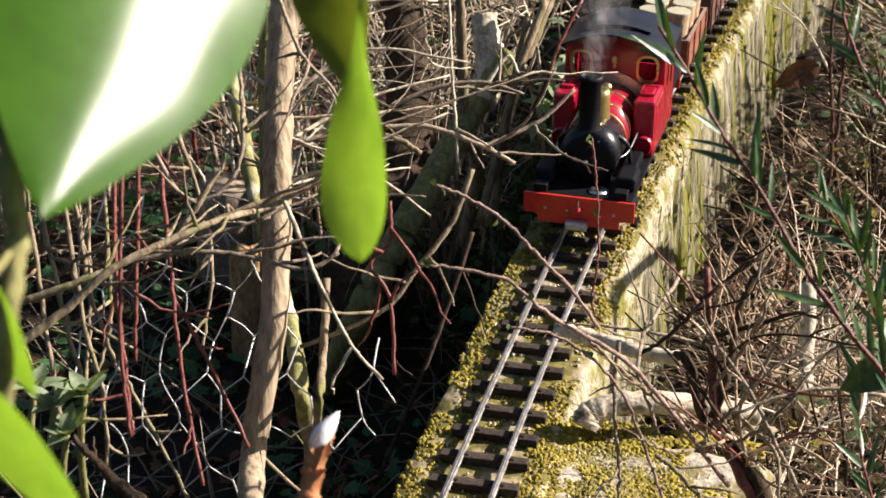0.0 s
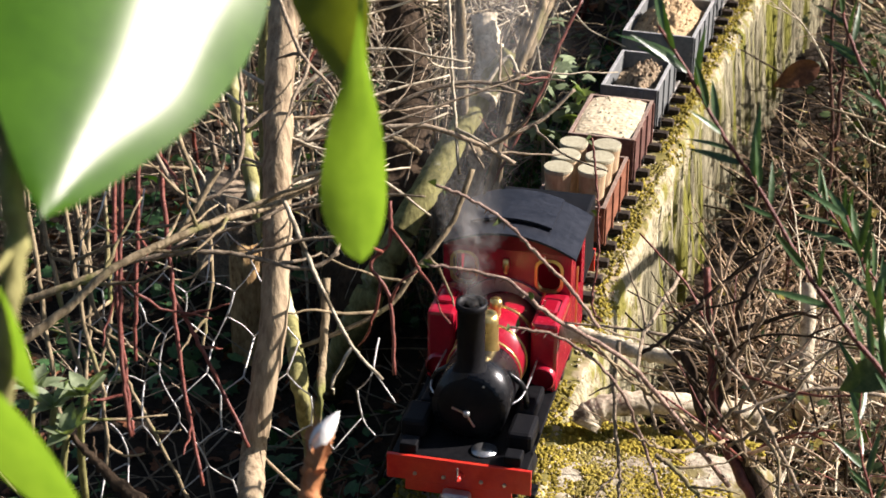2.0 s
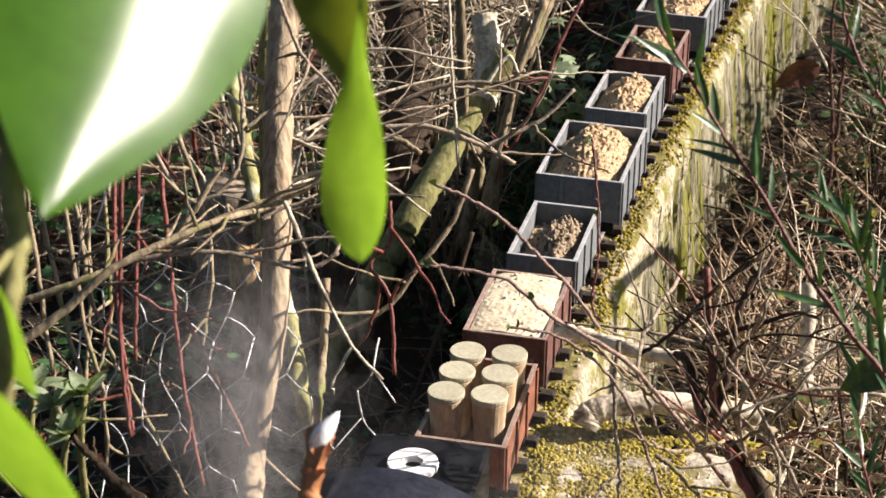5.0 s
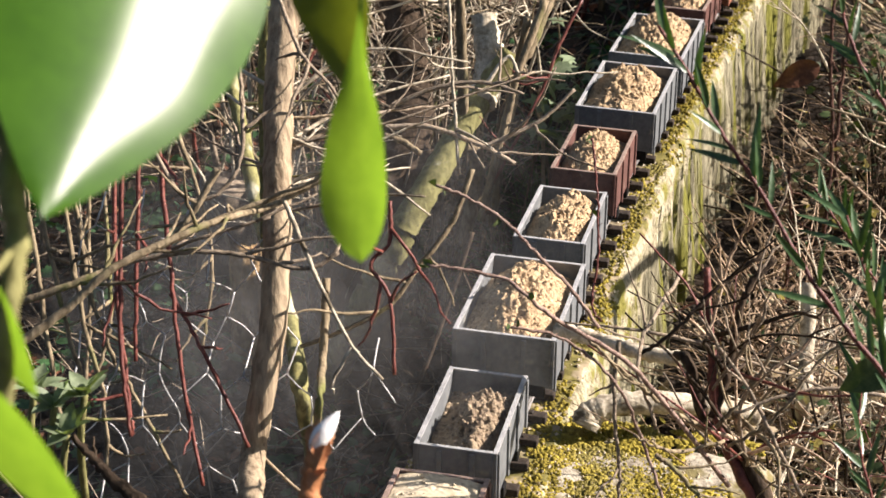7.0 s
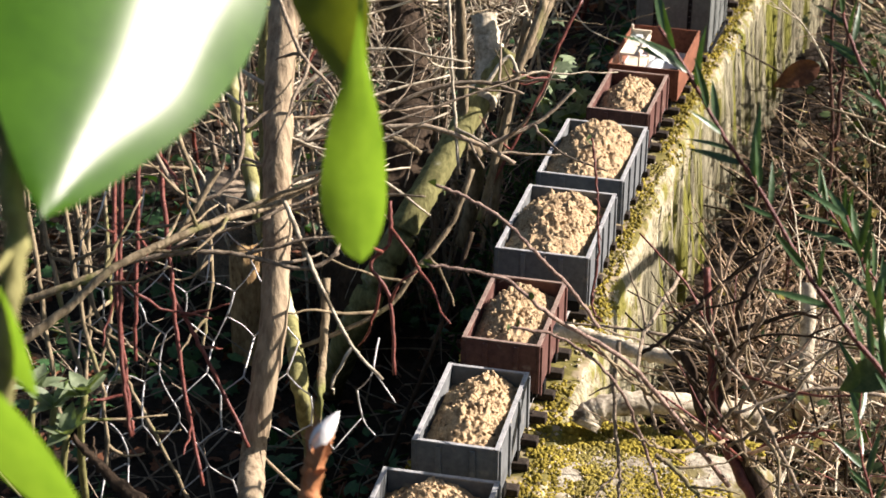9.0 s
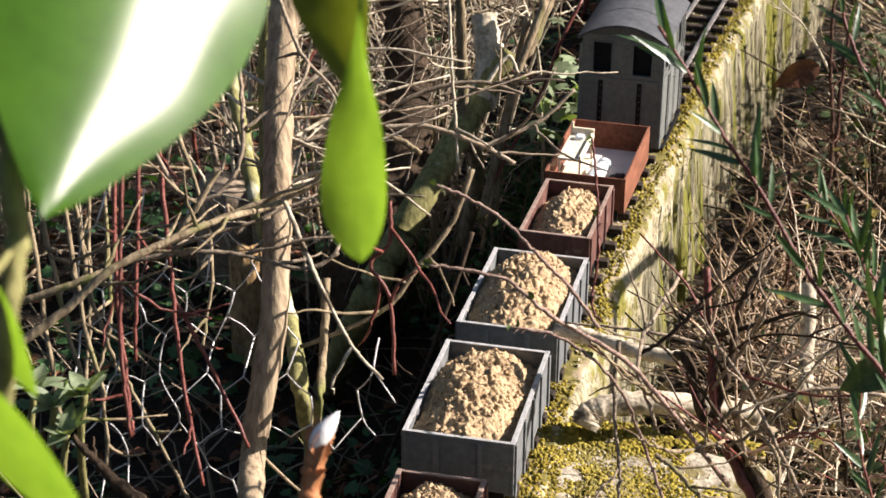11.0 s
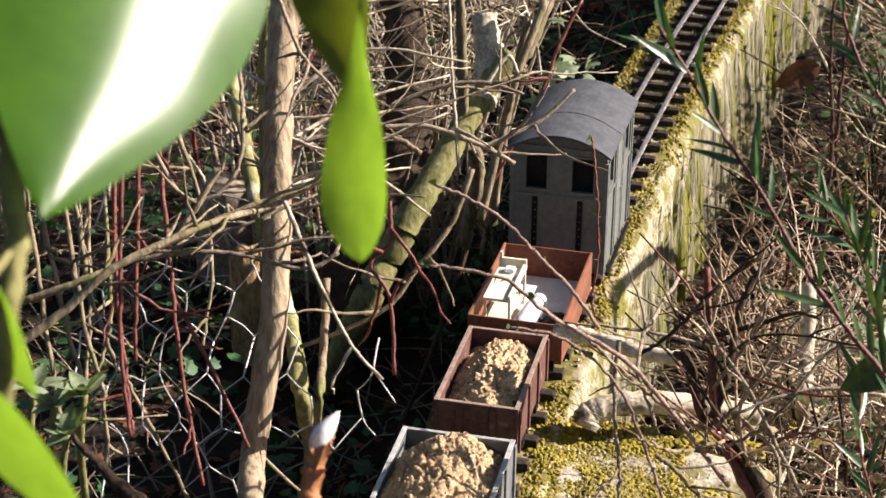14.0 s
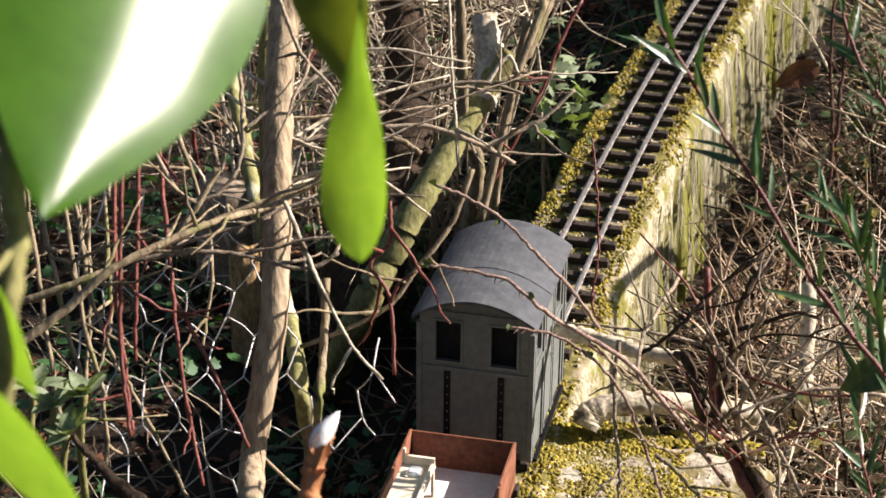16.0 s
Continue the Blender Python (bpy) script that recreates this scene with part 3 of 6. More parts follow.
def sand_load(off, L, W, z0, H, label, peak=0.012, cx=0.0, cy=0.5, material="sand", seed=1, spread=0.5, rough=1.0):
    """A heap of crumbly sand lying in a wagon."""
    nx, ny = 64, 104
    rng = random.Random(seed)
    vs, fs = [], []
    for j in range(ny + 1):
        for i in range(nx + 1):
            x, y = (i / nx - 0.5) * W, j / ny * L
            dx, dy = (x / W - cx) / spread, (y / L - cy) / (spread * 1.15)
            m = math.exp(-((dx * dx + dy * dy) * 1.25) ** 1.35)
            n1 = noise.noise((x * 70, y * 70, seed)) * 0.006
            n2 = abs(noise.noise((x * 190, y * 190, seed + 5))) * 0.009 + abs(noise.noise((x * 420, y * 420, seed + 9))) * 0.0022
            z = H - 0.012 + peak * 1.55 * m - 0.006 * (1 - m) + (n1 + n2 - 0.002) * rough * (0.30 + 0.70 * m)
            vs.append((x, y, max(z, z0 + 0.0015)))
    w = nx + 1
    fs = [(j * w + i, j * w + i + 1, (j + 1) * w + i + 1, (j + 1) * w + i) for j in range(ny) for i in range(nx)]
    top = list(vs)
    for _ in range(650 if rough > 0.5 else 40):
        i = rng.randrange(len(top))
        x, y, z = top[i]
        if math.exp(-(((x / W - cx) / spread) ** 2 + ((y / L - cy) / spread) ** 2)) < rng.uniform(0.1, 0.7):
            continue
        r = 0.0005 + 0.0013 * rng.random() ** 2
        b = len(vs)
        for d in ((1, 0, 0), (-1, 0, 0), (0, 1, 0), (0, -1, 0), (0, 0, 1), (0, 0, -1), (.6, .6, .6), (-.6, .6, .6), (.6, -.6, .6), (-.6, -.6, .6)):
            q = r * rng.uniform(0.55, 1.45)
            vs.append((x + d[0] * q, y + d[1] * q, z + d[2] * q))
        fs += [(b + i, b + j, b + k) for i, j, k in ((0, 6, 4), (6, 2, 4), (0, 2, 6), (2, 7, 4), (7, 1, 4), (2, 1, 7), (1, 9, 4), (9, 3, 4), (1, 3, 9), (3, 8, 4), (8, 0, 4), (3, 0, 8), (2, 0, 5), (1, 2, 5), (3, 1, 5), (0, 3, 5))]
    # skirt down to the wagon floor
    rim = [i for i in range(w)] + [j * w + nx for j in range(1, ny + 1)] + [ny * w + i for i in range(nx - 1, -1, -1)] + [j * w for j in range(ny - 1, 0, -1)]
    b = len(vs)
    vs += [(vs[i][0], vs[i][1], z0 + 0.0005) for i in rim]
    fs += [(rim[i], b + i, b + (i + 1) % len(rim), rim[(i + 1) % len(rim)]) for i in range(len(rim))]
    ob = tagged(new("sand_heap", mesh_ob("sand_heap", vs, fs, M[material])), label, "sand", "sand loads of the train")
    ride(ob, off, Matrix.Translation((0, 0.0032, 0)))


K = 0.7111          # the train's lengths are set out in units of a gauge of 45 mm
GREY, BROWN = "grey_paint", "brown_paint"
Z0 = 0.024


def wagon_with_sand(centre, L, W, H, paint, label, sand, **kw):
    off = centre * K - L / 2
    open_wagon(off, L, W, H, paint, label, 3 if L < 0.12 else 4)
    sand_load(off, L - 0.0064, W - 0.0060, Z0 + 0.002, H, sand, **kw)


SM, BG = (0.106, 0.0585), (0.130, 0.0765)
wagon_with_sand(-0.338, 0.111, 0.060, 0.056, BROWN, "small dark brown open wagon with a sand load", "loose heap of tan sand in the wagon", seed=11, peak=0.012, cx=0.05, cy=0.5, spread=0.52)
wagon_with_sand(-0.578, *BG, 0.063, GREY, "large grey open wagon heaped with sand", "high crumbly heap of tan sand in the wagon", seed=12, peak=0.019, cx=0.0, cy=0.5, spread=0.56)
wagon_with_sand(-0.800, *BG, 0.063, GREY, "large grey open wagon heaped with sand", "high crumbly heap of tan sand in the wagon", seed=13, peak=0.016, cx=-0.02, cy=0.48, spread=0.56)
wagon_with_sand(-1.028, *SM, 0.062, BROWN, "small dark brown open wagon with a sand load", "crumbly heap of tan sand in the wagon", seed=14, peak=0.014, cx=0.0, cy=0.5, spread=0.52)
wagon_with_sand(-1.232, *SM, 0.062, GREY, "small grey open wagon with a sand load", "crumbly heap of tan sand in the wagon", seed=15, peak=0.013, cx=0.05, cy=0.52, spread=0.54)
wagon_with_sand(-1.451, *BG, 0.063, GREY, "large grey open wagon heaped with sand", "high crumbly heap of tan sand in the wagon", seed=16, peak=0.018, cx=0.02, cy=0.5, spread=0.50)
wagon_with_sand(-1.685, 0.106, 0.0565, 0.059, GREY, "small grey open wagon part filled with sand", "low brown heap of sand in the wagon", material="sand_dark", seed=17, peak=0.010, cx=0.12, cy=0.5, spread=0.42)
wagon_with_sand(-1.882, 0.104, 0.062, 0.062, BROWN, "brown wooden open wagon filled level with sand", "pale sand levelled off in the wagon", seed=18, peak=0.010, cx=0.0, cy=0.5, spread=1.1, material="sand_pale", rough=0.14)


def barrel_wagon():
    L, W, H = 0.116, 0.062, 0.056
    off = -2.074 * K - L / 2
    open_wagon(off, L, W, H, "wood_brown", "brown wooden open wagon carrying wooden tubs", 3, floor="wood_brown")
    tray = thing("tray", "flat wooden tray under the tubs", "tray")
    part("board", box(-W / 2 + 0.004, 0.004, 0.0, W / 2 - 0.004, L - 0.004, 0.004, 0.0005), M["wood_brown"], tray)
    ride(tray, off, pose(0, 0, Z0 + 0.0021))
    made = None
    for j in range(3):
        for i in (-1, 1):
            prof = [(0.0, 0), (0.0098, 0), (0.0102, 0.001), (0.0108, 0.022), (0.0118, 0.040), (0.0124, 0.0445), (0.0122, 0.0452)]
            lid = [(0.0122, 0.0453), (0.0128, 0.0462), (0.0129, 0.0486), (0.0124, 0.0495), (0.0, 0.0496)]
            x, y = i * 0.0148 + 0.001 * (j - 1), 0.026 + j * 0.0290 + (0.003 if i > 0 else 0)
            if made is None:
                made = thing("wooden_tub", "tapered wooden tub with a pale round lid in the wagon", "tub", "wooden tubs in the wagon")
                part("tub_body", lathe(prof, 28), M["barrel_wood"], made)
                part("lid", lathe(lid, 28), M["tub_top"], made, "pale round lid")
                ob = made
            else:
                ob = copy_thing(made, Matrix.Identity(4))
            ride(ob, off, pose(x, y, Z0 + 0.0062, 0, 0, 40 * j + 70 * i))


barrel_wagon()


def bench_wagon():
    """A low plank wagon with a white floor that carries a pale workbench, a bottle and a dark sack."""
    L, W, H = 0.130, 0.074, 0.055
    off = -0.141 * K - L / 2
    v = thing("wagon", "low brown plank wagon with a white floor", "wagon", "open wagons of the train")
    frame_parts(v, L, W)
    z0 = 0.027
    part("floor", box(-W / 2 + 0.002, 0.002, z0 - 0.002, W / 2 - 0.002, L - 0.002, z0 + 0.001), M["white_floor"], v, "white painted floor")
    for sx in (-1, 1):
        part("side_board", box(min(sx * W / 2, sx * (W / 2 - 0.002)), 0, z0 - 0.006, max(sx * W / 2, sx * (W / 2 - 0.002)), L, H, 0.0004), M["wood_brown"], v)
    for y in (0, L - 0.002):
        part("end_board", box(-W / 2 + 0.002, y + 0.0002, z0 - 0.006, W / 2 - 0.002, y + 0.0018, H - 0.0003, 0.0004), M["wood_brown"], v)
    ride(v, off)
    b = thing("workbench", "small pale wooden workbench with a back rail", "bench")
    part("bench_top", box(-0.011, 0, 0.030, 0.011, 0.062, 0.0325, 0.0004), M["wood_pale"], b)
    part("back_rail", box(-0.011, 0.058, 0.0325, 0.011, 0.0605, 0.039, 0.0003), M["wood_pale"], b)
    part("side_rail", box(0.0085, 0.0, 0.0325, 0.0105, 0.058, 0.0355, 0.0003), M["wood_pale"], b)
    part("shelf", box(-0.010, 0.002, 0.008, 0.010, 0.060, 0.0095, 0.0003), M["wood_pale"], b)
    for x in (-0.0105, 0.0085):
        for y in (0.001, 0.058):
            part("leg", box(x, y, 0.0, x + 0.002, y + 0.0025, 0.044 if (x < 0 and y > 0.05) else 0.030, 0.0003), M["wood_pale"], b)
    part("vice", box(-0.004, 0.044, 0.0326, 0.004, 0.052, 0.0365, 0.0012), M["glass"], b, "pale blue-white block on the bench")
    ride(b, off, pose(-0.0185, 0.020, z0 + 0.001))
    bt = thing("bottle", "clear glass bottle lying on the wagon floor", "bottle")
    part("bottle_body", lathe([(0, 0), (0.007, 0.0005), (0.0085, 0.003), (0.0085, 0.040), (0.0072, 0.046), (0.006, 0.050), (0.006, 0.053)], 20, "y"), M["glass"], bt, smooth=True)
    part("stopper", lathe([(0, 0.053), (0.0068, 0.053), (0.0068, 0.059), (0, 0.0595)], 16, "y"), M["glass"], bt, "pale stopper")
    ride(bt, off, pose(0.001, 0.012, z0 + 0.0097, 0, 0, -4))
    bm = bmesh.new()
    bmesh.ops.create_icosphere(bm, subdivisions=3, radius=0.008, matrix=Matrix.Diagonal((0.8, 1.5, 0.6, 1)))
    bmesh.ops.create_icosphere(bm, subdivisions=3, radius=0.0045, matrix=Matrix.Translation((-0.006, -0.012, -0.0005)))
    bmesh.ops.create_icosphere(bm, subdivisions=2, radius=0.003, matrix=Matrix.Translation((-0.009, -0.016, -0.001)))
    for q in bm.verts:
        q.co += q.normal * 0.0016 * noise.noise(q.co * 260)
    ride(solo("sack", bm, M["dark_lump"], "dark lumpy sack lying on the wagon floor", "sack"), off, pose(0.021, 0.048, z0 + 0.0058, 0, 0, -30))


bench_wagon()


def holed_panel(w, h, t, holes):
    """An upright panel in the xz plane, -w/2..w/2 by 0..h, t thick towards +y, with rectangular openings."""
    xs = sorted({-w / 2, w / 2, *[q for a in holes for q in (a[0], a[1])]})
    zs = sorted({0, h, *[q for a in holes for q in (a[2], a[3])]})
    bm = bmesh.new()
    for x0, x1 in zip(xs, xs[1:]):
        for za, zb in zip(zs, zs[1:]):
            if not any(a[0] <= (x0 + x1) / 2 <= a[1] and a[2] <= (za + zb) / 2 <= a[3] for a in holes):
                box(x0, 0, za, x1, t, zb, 0, bm)
    bmesh.ops.remove_doubles(bm, verts=bm.verts[:], dist=1e-6)
    inner = [f for f in bm.faces if len({tuple(round(c, 6) for c in f.calc_center_median())}) == 1 and sum(1 for g in bm.faces if (g.calc_center_median() - f.calc_center_median()).length < 1e-6) > 1]
    bmesh.ops.delete(bm, geom=inner, context="FACES_ONLY")
    return bm


def brake_van():
    L, W, zb, ze = 0.118, 0.079, 0.018, 0.124
    v = thing("brake_van", "grey wooden brake van with a curved roof ending the train", "van")
    frame_parts(v, L, W)
    part("floor", box(-W / 2 + 0.003, 0.003, zb, W / 2 - 0.003, L - 0.003, zb + 0.003), M["inside_shade"], v)
    wins = [(-0.0282, -0.0106, 0.091 - zb, 0.1215 - zb), (0.0106, 0.0287, 0.091 - zb, 0.1215 - zb)]
    h = 0.129 - zb
    for y, turn in ((0, 0), (L, 180)):
        e = part("end_wall", holed_panel(W, h, 0.0025, wins if y == 0 else []), M["van_paint"], v, m=pose(0, y, zb, 0, 0, turn))
        for x0, x1, za, zc in wins:
            for nm, bb in (("window_sill", (x0 - 0.002, -0.0012, za - 0.002, x1 + 0.002, 0.001, za)), ("window_frame", (x0 - 0.0016, -0.0010, za, x0, 0.001, zc)), ("window_frame", (x1, -0.0010, za, x1 + 0.0016, 0.001, zc)), ("window_frame", (x0 - 0.0016, -0.0010, zc, x1 + 0.0016, 0.001, zc + 0.0016))):
                part(nm, box(*bb), M["van_paint"], e)
        part("waist_rail", box(-W / 2, -0.0012, 0.0655, W / 2, 0.0, 0.0685, 0.0003), M["van_paint"], e)
        bm = bmesh.new()
        lo = [bm.verts.new((-W / 2 + W * i / 16, 0.0012, h - 0.001)) for i in range(17)]
        hi = [bm.verts.new((-W / 2 + W * i / 16, 0.0012, max(h - 0.001, ze - zb + 0.0008 + 0.0155 * (1 - ((-W / 2 + W * i / 16) / 0.0435) ** 2)))) for i in range(17)]
        for i in range(16):
            bm.faces.new((lo[i], lo[i + 1], hi[i + 1], hi[i]))
        bmesh.ops.remove_doubles(bm, verts=bm.verts[:], dist=1e-6)
        bmesh.ops.solidify(bm, geom=bm.faces[:], thickness=0.001)
        part("gable", bm, M["van_paint"], e)
        for x in (-0.020, 0.018):
            st = part("strap", box(x - 0.0022, -0.0014, 0.002, x + 0.0022, 0, 0.0652, 0.0003), M["black_paint"], e, "dark riveted strap")
            bm = bmesh.new()
            for i in range(9):
                bmesh.ops.create_uvsphere(bm, u_segments=6, v_segments=4, radius=0.0007, matrix=Matrix.Translation((x + 0.0005, -0.0016, 0.006 + i * 0.0068)))
            part("rivets", bm, M["grey_paint"], st)
        for sx in (-1, 1):
            part("corner_post", box(sx * W / 2 - 0.0022, -0.0014, 0, sx * W / 2 + 0.0014, 0.0025, h - 0.010, 0.0003), M["van_paint"], e)
    # added dark sheet behind the front windows, standing in for shade inside
    part("inner_wall", box(-W / 2 + 0.003, 0.0075, zb + 0.003, W / 2 - 0.003, 0.0095, ze), M["inside_shade"], v)
    hs = ze - zb
    for sx in (-1, 1):
        holes = [(-0.047, -0.026, 0.073, 0.099), (0.026, 0.047, 0.073, 0.099)]
        e = part("side_wall", holed_panel(L - 0.0052, hs, 0.0025, holes), M["van_paint"], v, m=pose(sx * W / 2, L / 2, zb, 0, 0, 90 if sx > 0 else -90))
        for x in (-0.053, -0.020, -0.0125, 0.0125, 0.020, 0.053):
            part("strap", box(x - 0.0018, -0.0014, 0.0, x + 0.0018, 0, hs - 0.004, 0.0003), M["van_paint"], e)
        part("waist_rail", box(-0.055, -0.0012, 0.0655, 0.055, 0, 0.0685, 0.0003), M["van_paint"], e)
        part("door", box(-0.0102, -0.0010, 0.004, 0.0102, 0.0, hs - 0.008, 0.0003), M["van_paint"], e)
        part("door_handle", box(0.004, -0.004, 0.052, 0.008, -0.001, 0.0535, 0.0004), M["steel"], e, "steel door handle")
        part("footboard", box(-0.053, -0.004, -0.004, 0.053, -0.001, -0.001, 0.0004), M["black_paint"], e)
    # curved roof
    bm = bmesh.new()
    n, rows = 18, []
    for y in (-0.008, L + 0.008):
        for th in (0.0, 0.0022):
            rows.append([bm.verts.new((-0.0435 + 0.087 * i / n, y, ze + 0.001 + 0.0155 * (1 - (2 * i / n - 1) ** 2) + th)) for i in range(n + 1)])
    a, b, c, d = rows
    for i in range(n):
        for q in ((a[i], a[i + 1], b[i + 1], b[i]), (c[i], d[i], d[i + 1], c[i + 1]), (b[i], b[i + 1], d[i + 1], d[i]), (a[i], c[i], c[i + 1], a[i + 1])):
            bm.faces.new(q)
    for i in (0, n):
        bm.faces.new((a[i], b[i], d[i], c[i]))
    bmesh.ops.recalc_face_normals(bm, faces=bm.faces[:])
    roof = part("roof", bm, M["van_roof"], v, "curved dark grey roof")
    for y in (0.045,):
        bm = bmesh.new()
        r2 = [[bm.verts.new((-0.0435 + 0.087 * i / n, y + dy, ze + 0.0035 + 0.0155 * (1 - (2 * i / n - 1) ** 2))) for i in range(n + 1)] for dy in (-0.0006, 0.0006)]
        for i in range(n):
            bm.faces.new((r2[0][i], r2[0][i + 1], r2[1][i + 1], r2[1][i]))
        bmesh.ops.solidify(bm, geom=bm.faces[:], thickness=0.0004)
        part("roof_seam", bm, M["van_roof"], roof)
    ride(v, 0.0)


brake_van()


def locomotive():
    v = thing("steam_locomotive", "bright red model steam tank locomotive with black smokebox and tall chimney", "locomotive")
    off = -1.932

    def cyl(name, r, y0, y1, z, material, label="", x=0.0, steps=32, extra=()):
        return part(name, lathe([(0, y0), (r, y0), *extra, (r, y1), (0, y1)], steps, "y", (x, 0, z)), M[material], v, label, True)
    bm = box(-0.050, 0, 0.024, 0.050, 0.003, 0.043, 0.0006)
    box(-0.037, 0, 0.016, 0.037, 0.003, 0.0243, 0.0006, bm)
    beam = part("buffer_beam", bm, M["beam_red"], v, "red buffer beam with bolts")
    for x in (-0.030, -0.010, 0.016, 0.032):
        part("bolt", lathe([(0, -0.0014), (0.0012, -0.0012), (0.0015, 0.0004)], 10, "y", (x, 0, 0.030)), M["steel"], beam)
    part("coupling_hook", lathe([(0.0, -0.008), (0.0022, -0.006), (0.003, -0.002), (0.0035, 0.0005)], 12, "y", (0.001, 0, 0.033)), M["beam_red"], beam)
    part("hook_pin", box(0.0002, -0.006, 0.035, 0.0014, -0.0048, 0.042, 0.0003), M["steel"], beam)
    part("coupling_block", box(-0.010, -0.011, 0.0145, 0.010, -0.0005, 0.023, 0.0025), M["steel"], beam, "grey block coupling")
    part("footplate", box(-0.047, 0.0032, 0.040, 0.047, 0.224, 0.043, 0.0005), M["black_paint"], v, "black running plate")
    part("rear_plate", box(-0.038, 0.2242, 0.040, 0.038, 0.345, 0.043, 0.0005), M["black_paint"], v)
    for sx in (-1, 1):
        part("sand_box", box(sx * 0.037 - 0.009, 0.022, 0.0432, sx * 0.037 + 0.009, 0.052, 0.057, 0.003), M["black_paint"], v)
        part("valve_chest", box(sx * 0.034 - 0.007, 0.058, 0.0432, sx * 0.034 + 0.007, 0.098, 0.053, 0.002), M["black_paint"], v)
        part("steam_pipe", tube([(sx * 0.020, 0.060, 0.082), (sx * 0.031, 0.062, 0.072), (sx * 0.034, 0.066, 0.052)], 0.0022, 0.0022, 8, 10), M["smokebox_black"], v, "", True)
    for sx in (-1, 1):
        part("frame_plate", box(sx * 0.024 - 0.001, 0.004, 0.012, sx * 0.024 + 0.001, 0.34, 0.040), M["black_paint"], v)
        part("cylinder", lathe([(0, 0.010), (0.011, 0.010), (0.012, 0.012), (0.012, 0.036), (0.011, 0.038), (0, 0.038)], 20, "y", (sx * 0.036, 0, 0.030)), M["black_paint"], v, "", True)
        part("step", box(sx * 0.050 - 0.004, 0.006, 0.018, sx * 0.050 + 0.002, 0.020, 0.021, 0.0004), M["black_paint"], v)
        part("handrail", tube([(sx * 0.027, 0.045, 0.066), (sx * 0.033, 0.06, 0.068), (sx * 0.033, 0.12, 0.068)], 0.0008, 0.0008, 6), M["steel"], v, "", True)
        part("lamp_iron", box(sx * 0.036 - 0.006, 0.004, 0.043, sx * 0.036 + 0.006, 0.016, 0.050, 0.001), M["black_paint"], v)
    for y in (0.085, 0.14, 0.195):
        wheelset(v, y, 0.017)
    for sx in (-1, 1):
        part("coupling_rod", box(sx * 0.030 - 0.001, 0.083, 0.0105, sx * 0.030 + 0.001, 0.197, 0.0145, 0.0006), M["steel"], v)
    saddle = box(-0.020, 0.042, 0.040, 0.020, 0.075, 0.058, 0.002)
    part("saddle", saddle, M["black_paint"], v)
    cyl("smokebox", 0.0265, 0.032, 0.078, 0.067, "smokebox_black", "satin black smokebox")
    door = part("smokebox_door", lathe([(0, 0.0255), (0.008, 0.0265), (0.016, 0.0288), (0.021, 0.0305), (0.0225, 0.032)], 32, "y", (0, 0, 0.067)), M["black_paint"], v, "", True)
    for a in (60, 200):
        b = box(-0.0006, 0.0235, 0.0, 0.0006, 0.0245, 0.011)
        bmesh.ops.rotate(b, verts=b.verts, cent=(0, 0, 0), matrix=Matrix.Rotation(radians(a + 90), 3, "Y"))
        bmesh.ops.translate(b, verts=b.verts, vec=(0, 0, 0.067))
        part("door_dart", b, M["steel"], door)
    part("dart_knob", lathe([(0, 0.022), (0.0022, 0.0225), (0.0025, 0.025), (0.001, 0.028)], 12, "y", (0, 0, 0.067)), M["steel"], door, "", True)
    for x in (-0.004, 0.0, 0.004, 0.010):
        part("lamp_bolt", lathe([(0, 0.0302), (0.0009, 0.0305), (0.001, 0.033)], 8, "y", (x, 0, 0.0855)), M["steel"], v)
    plate = lathe([(0, 0.0), (0.009, 0.0), (0.009, 0.0012), (0, 0.0014)], 24, "z", (0.014, 0.018, 0.0432))
    part("lamp_plate", plate, M["steel"], v, "round bright plate on the running plate", True)
    cyl("boiler", 0.0265, 0.078, 0.165, 0.069, "red_paint", "glossy red boiler")
    for y in (0.0785, 0.100, 0.128):
        part("boiler_band", lathe([(0.0262, y), (0.0273, y), (0.0273, y + 0.0022), (0.0262, y + 0.0022)], 32, "y", (0, 0, 0.069)), M["brass"], v, "thin brass boiler band", True)
    part("chimney", lathe([(0.0128, 0.088), (0.0110, 0.093), (0.0095, 0.097), (0.0095, 0.137), (0.0108, 0.138), (0.0108, 0.1425), (0.0088, 0.1425), (0.0080, 0.137), (0.0070, 0.110), (0, 0.110)], 28, "z", (-0.002, 0.044, 0)), M["black_paint"], v, "tall black chimney with a rim", True)
    part("steam_dome", lathe([(0.0105, 0.088), (0.0088, 0.094), (0.0085, 0.113), (0.0075, 0.1175), (0.003, 0.1185), (0.003, 0.116), (0, 0.116)], 28, "z", (0.002, 0.076, 0)), M["brass"], v, "polished brass dome", True)
    part("safety_valve", lathe([(0.004, 0.094), (0.0035, 0.100), (0.0048, 0.103), (0.0042, 0.107), (0, 0.108)], 16, "z", (0.0, 0.118, 0)), M["brass"], v, "brass safety valve", True)
    for y, r in ((0.1525, 0.037),):
        part("cladding_ring", lathe([(0.0268, y), (r, y), (r, y + 0.0025), (0.0268, y + 0.0025)], 32, "y", (0, 0, 0.069)), M["steel"], v, "grey ring where the boiler meets the cab")
